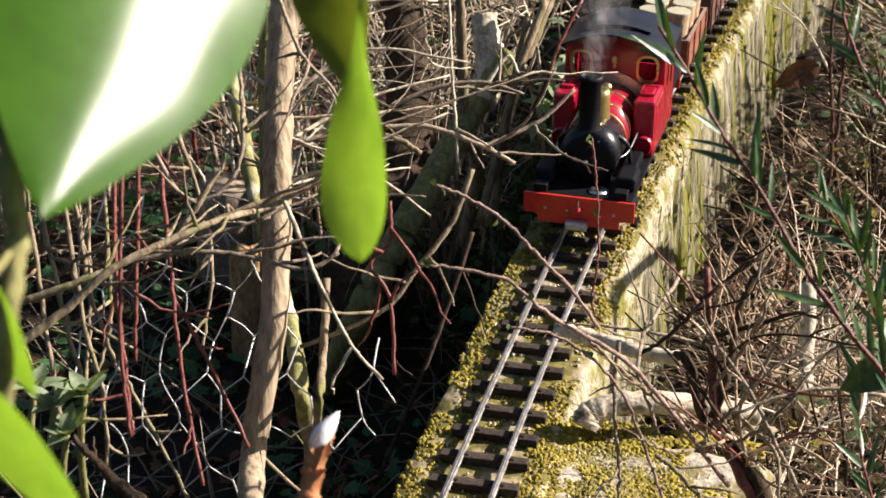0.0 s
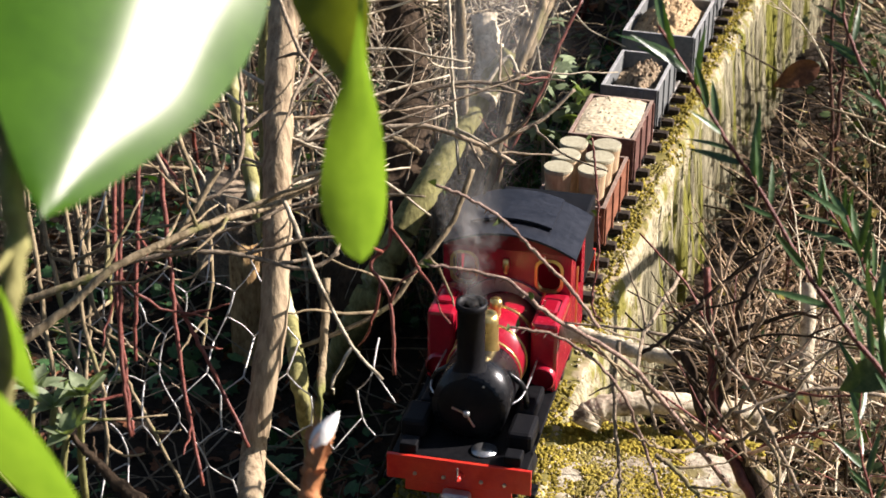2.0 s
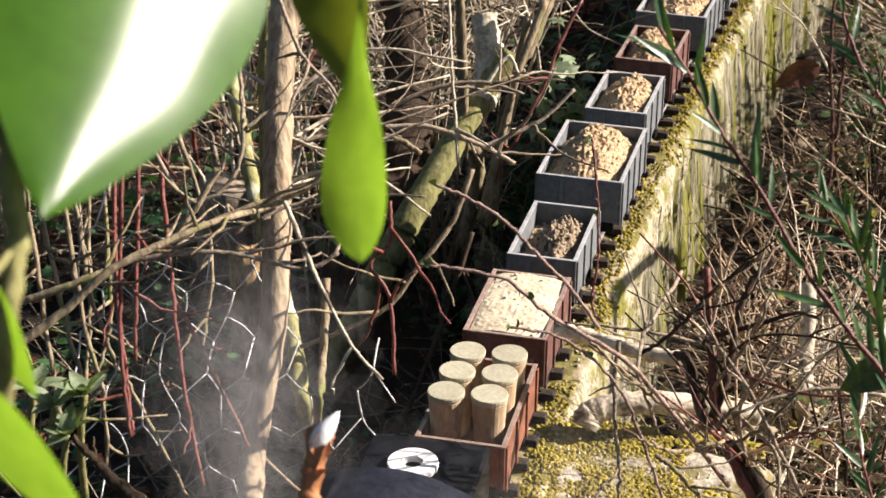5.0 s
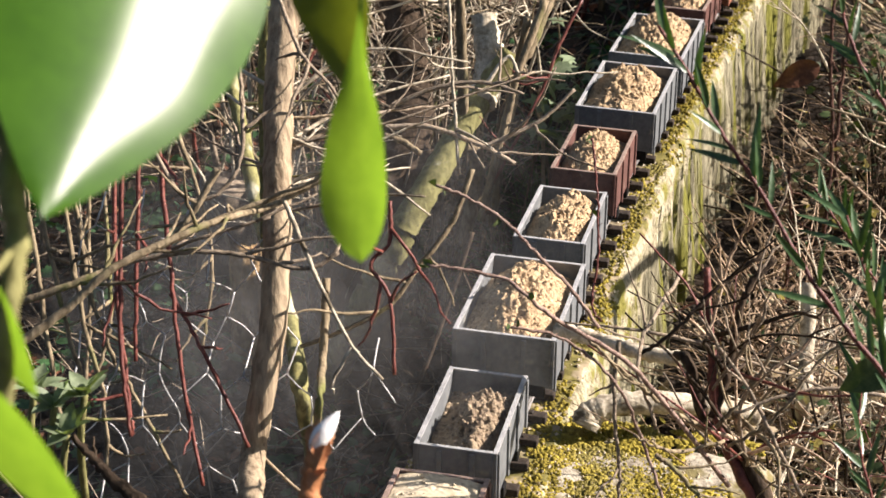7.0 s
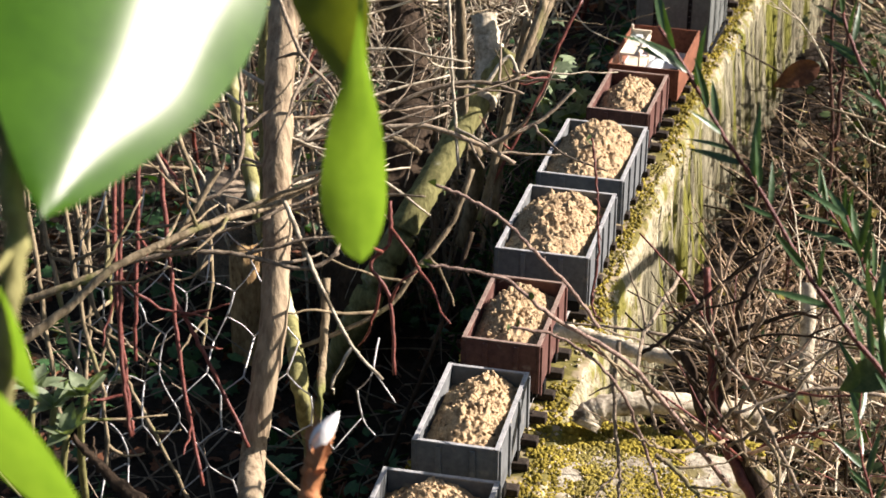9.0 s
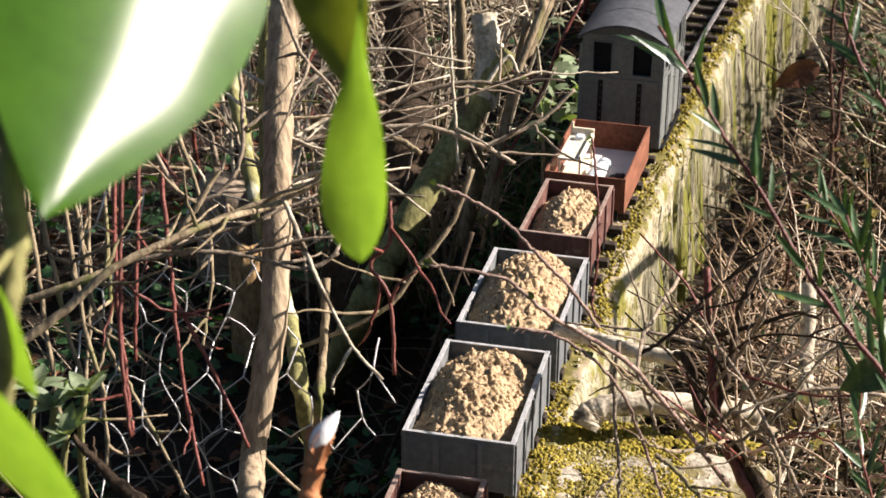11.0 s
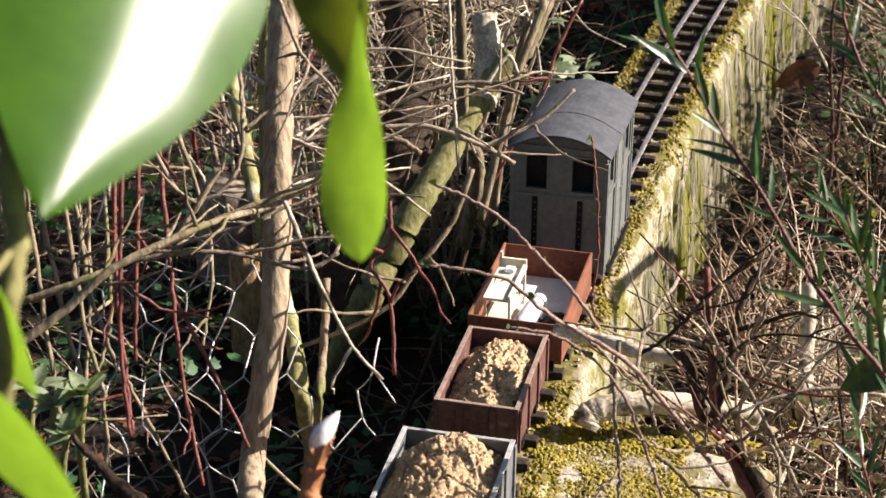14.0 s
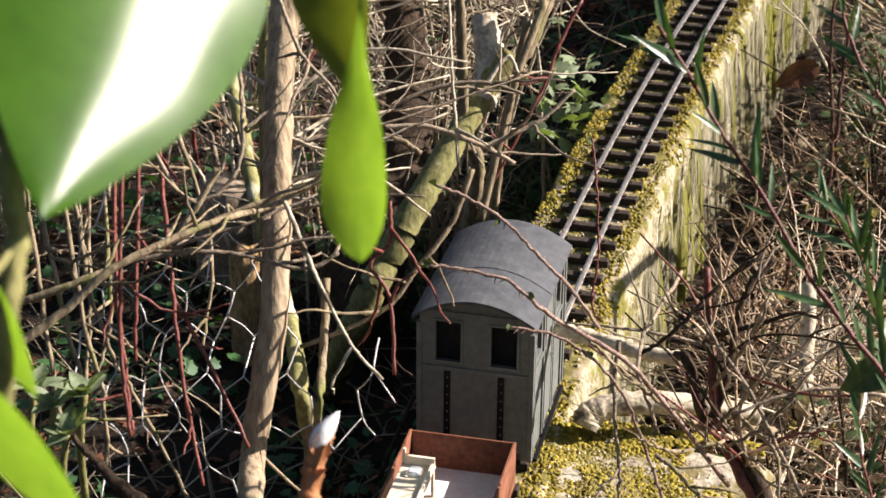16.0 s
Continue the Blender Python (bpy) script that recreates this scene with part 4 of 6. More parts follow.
    # side tanks with filler lids
    for sx in (-1, 1):
        tank = part("side_tank", box(min(sx * 0.0275, sx * 0.048), 0.105, 0.0432, max(sx * 0.0275, sx * 0.048), 0.1555, 0.0985, 0.003), M["red_paint"], v, "red side tank")
        part("tank_lid", box(sx * 0.038 - 0.007, 0.118, 0.0983, sx * 0.038 + 0.007, 0.140, 0.1015, 0.003), M["red_paint"], tank)
        part("tank_front_bulge", lathe([(0.0085, 0.100), (0.0098, 0.1015), (0.0098, 0.108)], 20, "y", (sx * 0.038, 0, 0.056)), M["red_paint"], tank, "", True)
        part("lining", box(min(sx * 0.0478, sx * 0.0484), 0.110, 0.093, max(sx * 0.0478, sx * 0.0484), 0.150, 0.0938), M["brass"], tank)
    # cab with two rounded front windows
    W2, zb, zt = 0.0475, 0.0432, 0.128
    wins = [(-0.0415, -0.0215), (0.0215, 0.0415)]
    hole = [(a, b, 0.098 - zb, 0.124 - zb) for a, b in wins]
    cab = part("cab_front", holed_panel(2 * W2, zt - zb, 0.002, hole), M["red_paint"], v, "red cab front with two windows", m=pose(0, 0.1555, zb))
    for a, b in wins:
        bm = bmesh.new()
        cx, cz, hw, hh, rad = (a + b) / 2, 0.111 - zb, 0.0085, 0.0115, 0.0068
        ring = []
        for k in range(32):
            ang = 2 * math.pi * k / 32
            c, s_ = math.cos(ang), math.sin(ang)
            px = math.copysign(hw - rad, c) + rad * c
            pz = math.copysign(hh - rad, s_) + rad * s_
            ring.append((px, pz))
        outer = [bm.verts.new((cx + p[0] * 1.26, -0.0012, cz + p[1] * 1.2)) for p in ring]
        inner = [bm.verts.new((cx + p[0], -0.0016, cz + p[1])) for p in ring]
        back = [bm.verts.new((cx + p[0], 0.002, cz + p[1])) for p in ring]
        sq = []
        for k, p in enumerate(ring):
            ex, ez = p[0], p[1]
            m_ = max(abs(ex) / 0.0104, abs(ez) / 0.0134)
            sq.append(bm.verts.new((cx + ex / m_, 0.0008, cz + ez / m_)))
        for k in range(32):
            j = (k + 1) % 32
            bm.faces.new((outer[k], outer[j], inner[j], inner[k]))
            bm.faces.new((inner[k], inner[j], back[j], back[k]))
        bm2 = bmesh.new()
        o2 = [bm2.verts.new((cx + p[0] * 1.22, 0.0002, cz + p[1] * 1.17)) for p in ring]
        s2 = [bm2.verts.new((q.co.x, 0.0002, q.co.z)) for q in sq]
        for k in range(32):
            j = (k + 1) % 32
            bm2.faces.new((s2[k], s2[j], o2[j], o2[k]))
        part("window_corner", bm2, M["red_paint"], cab)
        part("window_frame", bm, M["brass"], cab, "brass rimmed oval cab window")
    part("whistle", lathe([(0.002, 0.112), (0.0016, 0.114), (0.0026, 0.116), (0.0022, 0.122), (0, 0.123)], 12, "z", (0, 0.152, 0)), M["brass"], v, "small brass whistle", True)
    part("whistle_bracket", box(-0.0012, 0.1515, 0.1105, 0.0012, 0.1565, 0.1125), M["brass"], v)
    for sx in (-1, 1):
        e = part("cab_side", holed_panel(0.062, zt - zb, 0.002, [(-0.012, 0.016, 0.040, 0.074)]), M["red_paint"], v, "red cab side with a doorway", m=pose(sx * W2, 0.189, zb, 0, 0, 90 if sx > 0 else -90))
        part("cab_handrail", box(-0.0185, -0.003, 0.006, -0.0172, -0.0018, 0.070), M["brass"], e)
    part("cab_back", holed_panel(2 * W2 - 0.004, zt - zb, 0.002, [(-0.036, -0.014, 0.05, 0.074), (0.014, 0.036, 0.05, 0.074)]), M["red_paint"], v, m=pose(0, 0.220, zb))
    for y0, y1, zz, nm, hw in ((0.150, 0.226, 0.1275, "cab_roof", 0.0515), (0.170, 0.222, 0.1310, "roof_hatch", 0.030)):
        bm = bmesh.new()
        n, rows = 18, []
        for y in (y0, y1):
            for th in (0.0, 0.0018):
                rows.append([bm.verts.new((-hw + 2 * hw * i / n, y, zz + 0.0145 * (1 - ((-hw + 2 * hw * i / n) / 0.0515) ** 2) + th)) for i in range(n + 1)])
        a, b, c, d = rows
        for i in range(n):
            for q in ((a[i], a[i + 1], b[i + 1], b[i]), (c[i], d[i], d[i + 1], c[i + 1]), (b[i], b[i + 1], d[i + 1], d[i]), (a[i], c[i], c[i + 1], a[i + 1])):
                bm.faces.new(q)
        for i in (0, n):
            bm.faces.new((a[i], b[i], d[i], c[i]))
        bmesh.ops.recalc_face_normals(bm, faces=bm.faces[:])
        part(nm, bm, M["roof_black"], v, "curved blue-black cab roof" if nm == "cab_roof" else "sliding roof hatch")
    # front and rear spandrels under the roof
    for y in (0.1558, 0.2202):
        bm = bmesh.new()
        n = 16
        lo = [bm.verts.new((-W2 + 2 * W2 * i / n, y, zt - 0.0002)) for i in range(n + 1)]
        hi = [bm.verts.new((-W2 + 2 * W2 * i / n, y, 0.1275 + 0.0145 * (1 - ((-W2 + 2 * W2 * i / n) / 0.0515) ** 2))) for i in range(n + 1)]
        for i in range(n):
            bm.faces.new((lo[i], lo[i + 1], hi[i + 1], hi[i]))
        bmesh.ops.solidify(bm, geom=bm.faces[:], thickness=0.0016)
        part("cab_gable", bm, M["red_paint"], v)
    part("bunker", box(-0.038, 0.227, 0.0432, 0.038, 0.335, 0.098, 0.002), M["black_paint"], v, "black bunker behind the cab")
    part("bunker_floor", box(-0.036, 0.244, 0.0975, 0.036, 0.331, 0.0985), M["black_paint"], v)
    part("filler_ring", lathe([(0.006, 0.0987), (0.0062, 0.103), (0.0155, 0.103), (0.016, 0.1015), (0.0155, 0.0987)], 28, "z", (-0.004, 0.299, 0)), M["white_ring"], v, "white flat ring on the bunker")
    part("rear_beam", box(-0.038, 0.345, 0.022, 0.038, 0.348, 0.043, 0.0006), M["beam_red"], v)
    part("rear_coupling", box(-0.004, 0.348, 0.0165, 0.004, 0.392, 0.0195, 0.001), M["steel"], v)
    ride(v, off)


locomotive()


# ---- the thicket beside the track: trunks and stems ----


def stem(name, pts, r0, r1, material, label, category="stem", group="", sides=8, n=None, wob=0.0, knots=0.08, twigs=0, twig_len=0.08, twig_r=0.0012, seed=1, parent=None):
    """A woody stem with knots and, if wanted, side twigs as a part."""
    rng = random.Random(seed)
    if parent is None:
        ob = solo(name, tube(pts, r0, r1, sides, n or len(pts) * 7, wob, knots, rng=rng), M[material], label, category, group)
    else:
        ob = part(name, tube(pts, r0, r1, sides, n or len(pts) * 7, wob, knots, rng=rng), M[material], parent, label, True)
    c = spline(pts, 60)
    for i in range(twigs):
        k = rng.randrange(8, 58)
        d = (c[min(k + 1, 59)] - c[k - 1]).normalized()
        side = Vector((rng.uniform(-1, 1), rng.uniform(-1, 1), rng.uniform(-0.4, 1))).normalized()
        w = (d * 0.7 + side).normalized()
        ln = twig_len * rng.uniform(0.4, 1.3)
        p0, p1 = c[k], c[k] + w * ln * 0.5
        p2 = c[k] + w * ln + Vector((rng.uniform(-1, 1), rng.uniform(-1, 1), rng.uniform(-0.5, 1))) * ln * 0.25
        part("twig", tube([p0, p1, p2], twig_r, twig_r * 0.45, 5, 8, ln * 0.02, 0.15, rng=rng), M[material], ob, smooth=True)
    return ob


trunk_ob = stem("sapling", [(-0.096, 0.036, 0.384), (-0.094, 0.008, 0.328), (-0.089, -0.016, 0.278), (-0.083, -0.049, 0.210), (-0.092, -0.066, 0.135), (-0.101, -0.062, 0.057), (-0.268, 0.376, -0.310)], 0.0089, 0.0072, "bark_young", "slender young trunk with tan striped bark", "tree", twigs=3, sides=14, n=60, wob=0.0002)
rng_b = random.Random(23)
trunk_way = spline([(-0.096, 0.036, 0.384), (-0.094, 0.008, 0.328), (-0.089, -0.016, 0.278), (-0.083, -0.049, 0.210)], 40)
for i in range(20):
    p = trunk_way[rng_b.randrange(0, 30)]
    d = Vector((rng_b.choice((-1, 1, 1)) * rng_b.uniform(0.5, 1), rng_b.uniform(0.0, 1.0), rng_b.uniform(-0.35, 0.55))).normalized()
    ln = rng_b.uniform(0.06, 0.17)
    mid = p + d * ln * 0.5 + Vector((0, 0, rng_b.uniform(-0.012, 0.02)))
    tip = p + d * ln + Vector((rng_b.uniform(-0.02, 0.02), rng_b.uniform(-0.02, 0.02), rng_b.uniform(-0.02, 0.03)))
    stem("side_branch", [p, mid, tip], 0.0014 * rng_b.uniform(0.7, 1.2), 0.0006, rng_b.choice(("twig_pale", "twig_grey", "twig_pale")), "", seed=900 + i, sides=5, n=12, parent=trunk_ob, wob=0.0005, twigs=rng_b.choice((1, 2, 3)), twig_len=0.05, twig_r=0.0007)
stem("sapling", [(-0.119, 0.070, 0.372), (-0.114, 0.045, 0.320), (-0.104, 0.013, 0.275), (-0.096, -0.013, 0.243)], 0.0048, 0.0054, "bark_green", "thin grey-green stem beside the young trunk", "tree", twigs=2, sides=10, wob=0.0004)
stem("sapling", [(-0.187, 0.164, 0.317), (-0.173, 0.147, 0.276), (-0.149, 0.106, 0.230), (-0.129, 0.074, 0.202), (-0.100, 0.029, 0.168), (-0.078, -0.007, 0.109), (-0.233, 0.519, -0.310)], 0.0048, 0.0052, "bark_green", "leaning thin trunk with pale green bark", "tree", twigs=3, sides=12, n=50, wob=0.0006)
stem("broken_stake", [(-0.066, 0.002, 0.212), (-0.063, -0.018, 0.173), (-0.067, -0.022, 0.120), (-0.247, 0.537, -0.310)], 0.0024, 0.0027, "bark_tan", "short broken grey-brown stake", "stake", wob=0.0004)


def forked_tree():
    tree = thing("forked_tree", "old forked tree with smooth green bark and sawn stubs", "tree")
    part("trunk", tube([(-0.093, 0.735, 0.093), (-0.119, 0.709, 0.053), (-0.139, 0.663, 0.015), (-0.161, 0.613, -0.028), (-0.180, 0.589, -0.068), (-0.210, 0.570, -0.136), (-0.286, 0.709, -0.310)], 0.0118, 0.0160, 16, 60, 0.0006, 0.03), M["bark_green"], tree, smooth=True)
    part("limb", tube([(-0.118, 0.707, 0.048), (-0.116, 0.743, 0.073), (-0.122, 0.754, 0.099), (-0.128, 0.764, 0.121)], 0.0150, 0.0128, 14, 24, 0.0012, 0.1), M["twig_pale"], tree, "pale sawn-off limb", True)
    part("limb", tube([(-0.131, 0.688, 0.039), (-0.129, 0.672, 0.098), (-0.129, 0.663, 0.147), (-0.131, 0.659, 0.186)], 0.0054, 0.0043, 10, 24, 0.0004, 0.08), M["bark_tan"], tree, smooth=True)
    part("limb", tube([(-0.095, 0.731, 0.086), (-0.080, 0.738, 0.093), (-0.067, 0.758, 0.126), (-0.057, 0.775, 0.156)], 0.0078, 0.0045, 10, 24, 0.0006, 0.08), M["bark_tan"], tree, smooth=True)
    part("limb", tube([(-0.139, 0.674, 0.014), (-0.129, 0.732, -0.010), (-0.132, 0.761, -0.066), (-0.149, 0.776, -0.140)], 0.0067, 0.0082, 10, 24, 0.0006, 0.08), M["bark_tan"], tree, smooth=True)


forked_tree()
# near-black bark: the deep shade on these two trunks is in the colour
stem("old_tree", [(-0.261, 0.928, 0.098), (-0.237, 0.889, 0.009), (-0.227, 0.822, -0.083), (-0.242, 0.753, -0.167), (-0.267, 0.791, -0.310)], 0.0190, 0.0400, "bark_dark", "thick trunk with deep shade put into its near-black bark", "tree", twigs=4, sides=18, n=50, wob=0.002)
stem("old_tree", [(-0.299, 0.918, -0.131), (-0.295, 0.875, -0.219), (-0.292, 0.785, -0.310)], 0.0247, 0.0390, "bark_dark", "thick trunk with deep shade put into its near-black bark", "tree", twigs=4, sides=18, n=40, wob=0.002)


def stump(name, at, r, h, material, label, seed, tilt=0):
    """A broken stump: an uneven drum with a ragged top."""
    bm = bmesh.new()
    k, rows = 26, []
    rng = random.Random(seed)
    for j in range(12):
        t = j / 11
        row = []
        for i in range(k):
            a = 2 * math.pi * i / k
            g = 1 + 0.14 * noise.noise((math.cos(a) * 2, math.sin(a) * 2, seed)) + 0.06 * noise.noise((math.cos(a) * 7, math.sin(a) * 7, seed + t))
            z = h * t * (1 + 0.14 * noise.noise((math.cos(a) * 3, math.sin(a) * 3, seed + 3)) * t)
            row.append(bm.verts.new((math.cos(a) * r * g * (1.12 - 0.16 * t), math.sin(a) * r * g * (1.12 - 0.16 * t), z)))
        rows.append(row)
    for a, b in zip(rows, rows[1:]):
        for i in range(k):
            bm.faces.new((a[i], a[(i + 1) % k], b[(i + 1) % k], b[i]))
    bm.faces.new(rows[-1])
    bm.faces.new(rows[0][::-1])
    solo(name, bm, M[material], label, "stump", m=pose(*at, tilt, tilt, 0))


stump("tree_stump", (-0.376, 0.725, -0.300), 0.018, 0.150, "rotten_wood", "broken stump with orange-brown rotten wood", 5)
stump("sawn_log", (-0.460, 0.894, -0.300), 0.036, 0.15, "twig_grey", "upright grey sawn log beside the stump", 8, 4)

# red stems, canes and long arching twigs
for i, pts in enumerate((
        [(-0.159, -0.054, 0.372), (-0.152, -0.100, 0.277), (-0.144, -0.129, 0.216), (-0.135, -0.145, 0.179)],
        [(-0.157, -0.031, 0.370), (-0.139, -0.067, 0.291), (-0.128, -0.089, 0.243), (-0.117, -0.110, 0.195), (-0.100, -0.132, 0.144)],
        [(-0.169, -0.013, 0.343), (-0.160, -0.063, 0.241), (-0.155, -0.086, 0.191)],
        [(-0.180, -0.027, 0.343), (-0.168, -0.074, 0.245), (-0.153, -0.104, 0.179), (-0.148, -0.113, 0.159)],
        [(-0.143, -0.057, 0.222), (-0.121, -0.067, 0.192), (-0.089, -0.085, 0.142)])):
    stem("red_stem", pts, 0.0014, 0.0011, "twig_red", "upright smooth red stem of a shrub", "stem", "red stems", wob=0.0006, twigs=2, twig_len=0.04, seed=i + 3)
for i, pts in enumerate((
        [(-0.222, -0.030, 0.334), (-0.191, -0.077, 0.226), (-0.171, -0.099, 0.174), (-0.164, -0.118, 0.133)],
        [(-0.250, -0.012, 0.314), (-0.207, -0.063, 0.194), (-0.187, -0.079, 0.152)],
        [(-0.233, 0.016, 0.316), (-0.208, -0.029, 0.215), (-0.184, -0.049, 0.166), (-0.171, -0.055, 0.148), (-0.131, -0.075, 0.090)],
        [(-0.225, 0.037, 0.309), (-0.199, -0.015, 0.194), (-0.202, -0.041, 0.144)],
        [(-0.213, -0.090, 0.324), (-0.182, -0.137, 0.216), (-0.168, -0.157, 0.171)],
        [(-0.240, 0.061, 0.295), (-0.223, 0.007, 0.180), (-0.220, -0.020, 0.125)],
        [(-0.205, 0.113, 0.270), (-0.168, 0.078, 0.184), (-0.166, 0.048, 0.123)],
        [(-0.147, -0.191, 0.206), (-0.127, -0.196, 0.188), (-0.105, -0.199, 0.172)])):
    stem("cane", pts, 0.0015, 0.0011 if i < 7 else 0.0043, "bark_tan" if i < 7 else "bark_dark", "dry tan cane with swollen joints" if i < 7 else "fallen dark grey branch", "stem", "dry canes", wob=0.0008, knots=0.3, twigs=3, twig_len=0.05, seed=i + 13)
for i, (pts, r0, r1, m, tw) in enumerate((
        ([(-0.180, -0.178, 0.248), (-0.156, -0.163, 0.266), (-0.133, -0.148, 0.286), (-0.093, -0.110, 0.298), (-0.074, -0.074, 0.293), (-0.039, -0.057, 0.311)], 0.0026, 0.0014, "bark_tan", 5),
        ([(-0.188, -0.151, 0.259), (-0.154, -0.137, 0.271), (-0.127, -0.115, 0.280), (-0.094, -0.090, 0.292), (-0.055, -0.064, 0.304), (-0.034, -0.030, 0.317)], 0.0022, 0.0012, "bark_tan", 5),
        ([(-0.146, -0.104, 0.265), (-0.116, -0.095, 0.270), (-0.089, -0.089, 0.269), (-0.052, -0.084, 0.262), (-0.035, -0.076, 0.270)], 0.0015, 0.0012, "twig_grey", 3),
        ([(-0.101, -0.080, 0.315), (-0.111, -0.092, 0.295), (-0.122, -0.103, 0.279)], 0.0022, 0.0012, "bark_tan", 2),
        ([(-0.139, -0.075, 0.319), (-0.122, -0.082, 0.298), (-0.106, -0.079, 0.297), (-0.093, -0.068, 0.314), (-0.095, -0.053, 0.344), (-0.102, -0.040, 0.372)], 0.0012, 0.0012, "twig_grey", 3),
        ([(-0.141, -0.084, 0.257), (-0.123, -0.076, 0.266), (-0.079, -0.059, 0.279)], 0.0012, 0.0009, "twig_grey", 2),
        ([(-0.081, -0.024, 0.394), (-0.067, -0.034, 0.369), (-0.050, -0.038, 0.353), (-0.038, -0.042, 0.339)], 0.0012, 0.0009, "twig_grey", 2),
        ([(-0.068, -0.070, 0.297), (-0.053, -0.080, 0.272), (-0.042, -0.087, 0.253), (-0.023, -0.096, 0.225), (-0.004, -0.101, 0.208)], 0.0014, 0.0009, "twig_pale", 1),
        ([(0.013, 0.049, 0.272), (0.004, 0.033, 0.242), (-0.013, 0.017, 0.218), (-0.027, 0.003, 0.198), (-0.052, -0.009, 0.184), (-0.077, -0.020, 0.175)], 0.0017, 0.0014, "bark_tan", 3),
        ([(-0.022, -0.014, 0.275), (-0.020, -0.024, 0.253), (-0.029, -0.032, 0.242), (-0.016, -0.038, 0.224), (-0.009, -0.056, 0.185)], 0.0013, 0.0011, "twig_red", 4),
        ([(-0.065, 0.138, 0.256), (-0.036, 0.145, 0.256), (-0.003, 0.147, 0.246), (0.021, 0.147, 0.235)], 0.0019, 0.0015, "twig_grey", 2),
        ([(-0.075, 0.190, 0.249), (-0.046, 0.202, 0.261), (-0.016, 0.211, 0.265), (0.013, 0.214, 0.258)], 0.0019, 0.0011, "twig_grey", 3),
        ([(-0.002, 0.146, 0.244), (0.015, 0.154, 0.251), (0.035, 0.164, 0.261), (0.054, 0.177, 0.279)], 0.0019, 0.0011, "twig_grey", 2),
        ([(-0.065, 0.136, 0.251), (-0.052, 0.137, 0.247), (-0.040, 0.136, 0.240)], 0.0022, 0.0019, "bark_tan", 0),
        ([(-0.034, 0.186, 0.338), (-0.025, 0.162, 0.285), (-0.014, 0.136, 0.228)], 0.0011, 0.0011, "twig_pale", 1),
        ([(-0.059, 0.441, 0.173), (-0.044, 0.455, 0.194), (-0.034, 0.451, 0.182)], 0.0019, 0.0014, "twig_pale", 1),
        ([(-0.058, 0.718, 0.157), (-0.077, 0.682, 0.093), (-0.090, 0.683, 0.033), (-0.106, 0.658, -0.055)], 0.0037, 0.0039, "bark_tan", 3),
        ([(-0.031, 0.774, 0.141), (-0.050, 0.746, 0.096), (-0.060, 0.727, 0.061), (-0.099, 0.675, -0.025)], 0.0018, 0.0016, "twig_red", 3),
        ([(-0.073, 0.707, 0.142), (-0.090, 0.709, 0.041), (-0.103, 0.702, -0.081)], 0.0037, 0.0039, "bark_tan", 3),
        ([(-0.057, 0.386, 0.065), (-0.068, 0.361, 0.019), (-0.084, 0.328, -0.039), (-0.111, 0.282, -0.119)], 0.0023, 0.0019, "bark_dark", 2))):
    stem("dead_branch", pts, r0, r1, m, "bare dry branch crossing the thicket", "branch", "bare branches", wob=0.0003, twigs=tw, twig_len=0.06, seed=i + 31)


def bramble(pts, r0, r1, seed, material="bramble"):
    """A bramble shoot with thorns and withered leaves."""
    r0, r1 = r0 * 0.72, r1 * 0.72
    b = stem("bramble", pts, r0, r1, material, "arching bramble shoot with small thorns", "bramble", "brambles", wob=0.0006, seed=seed, n=40)
    rng = random.Random(seed)
    c = spline(pts, 60)
    for i in range(2, 59, 2):
        d = Vector((rng.uniform(-1, 1), rng.uniform(-1, 1), rng.uniform(-1, 1))).normalized()
        part("thorn", tube([c[i], c[i] + d * 0.0036 + Vector((0, 0, -0.001))], r0 * 0.7, 0.0001, 4, 3), M[material], b)
    for i in (0, 1, 22):
        m = Matrix.Translation(c[i]) @ Euler((rng.uniform(0, 6), rng.uniform(0, 6), rng.uniform(0, 6))).to_matrix().to_4x4()
        part("leaf", leaf(0.006, 0.0045, 0.5, 0.5, 5, m=m), M["leaf_dark"], b, smooth=True)


bramble([(0.009, -0.031, 0.296), (0.028, -0.030, 0.289), (0.048, -0.031, 0.278), (0.071, -0.035, 0.259), (0.087, -0.030, 0.240), (0.104, -0.027, 0.215)], 0.0012, 0.0015, 1)
bramble([(0.009, -0.051, 0.256), (0.032, -0.047, 0.253), (0.054, -0.045, 0.248), (0.071, -0.047, 0.236), (0.088, -0.030, 0.215), (0.120, -0.014, 0.188), (0.150, 0.012, 0.136), (0.182, 0.037, 0.079)], 0.0012, 0.0022, 2)
bramble([(0.081, 0.074, 0.289), (0.087, 0.062, 0.263), (0.092, 0.046, 0.229), (0.092, 0.031, 0.199), (0.098, 0.027, 0.190)], 0.0010, 0.0010, 3, "twig_red")
bramble([(0.055, -0.038, 0.215), (0.084, -0.025, 0.204), (0.115, -0.021, 0.176), (0.131, 0.001, 0.123), (0.148, -0.012, 0.089)], 0.0012, 0.0015, 4)

# the pale branch and the log beside the line, the red shrub
stem("fallen_branch", [(0.046, 0.194, 0.089), (0.078, 0.180, 0.092), (0.104, 0.164, 0.096), (0.139, 0.152, 0.101)], 0.0059, 0.0051, "twig_pale", "peeling pale dead branch resting on the wall", "branch", sides=12, n=30, wob=0.0012, knots=0.15)
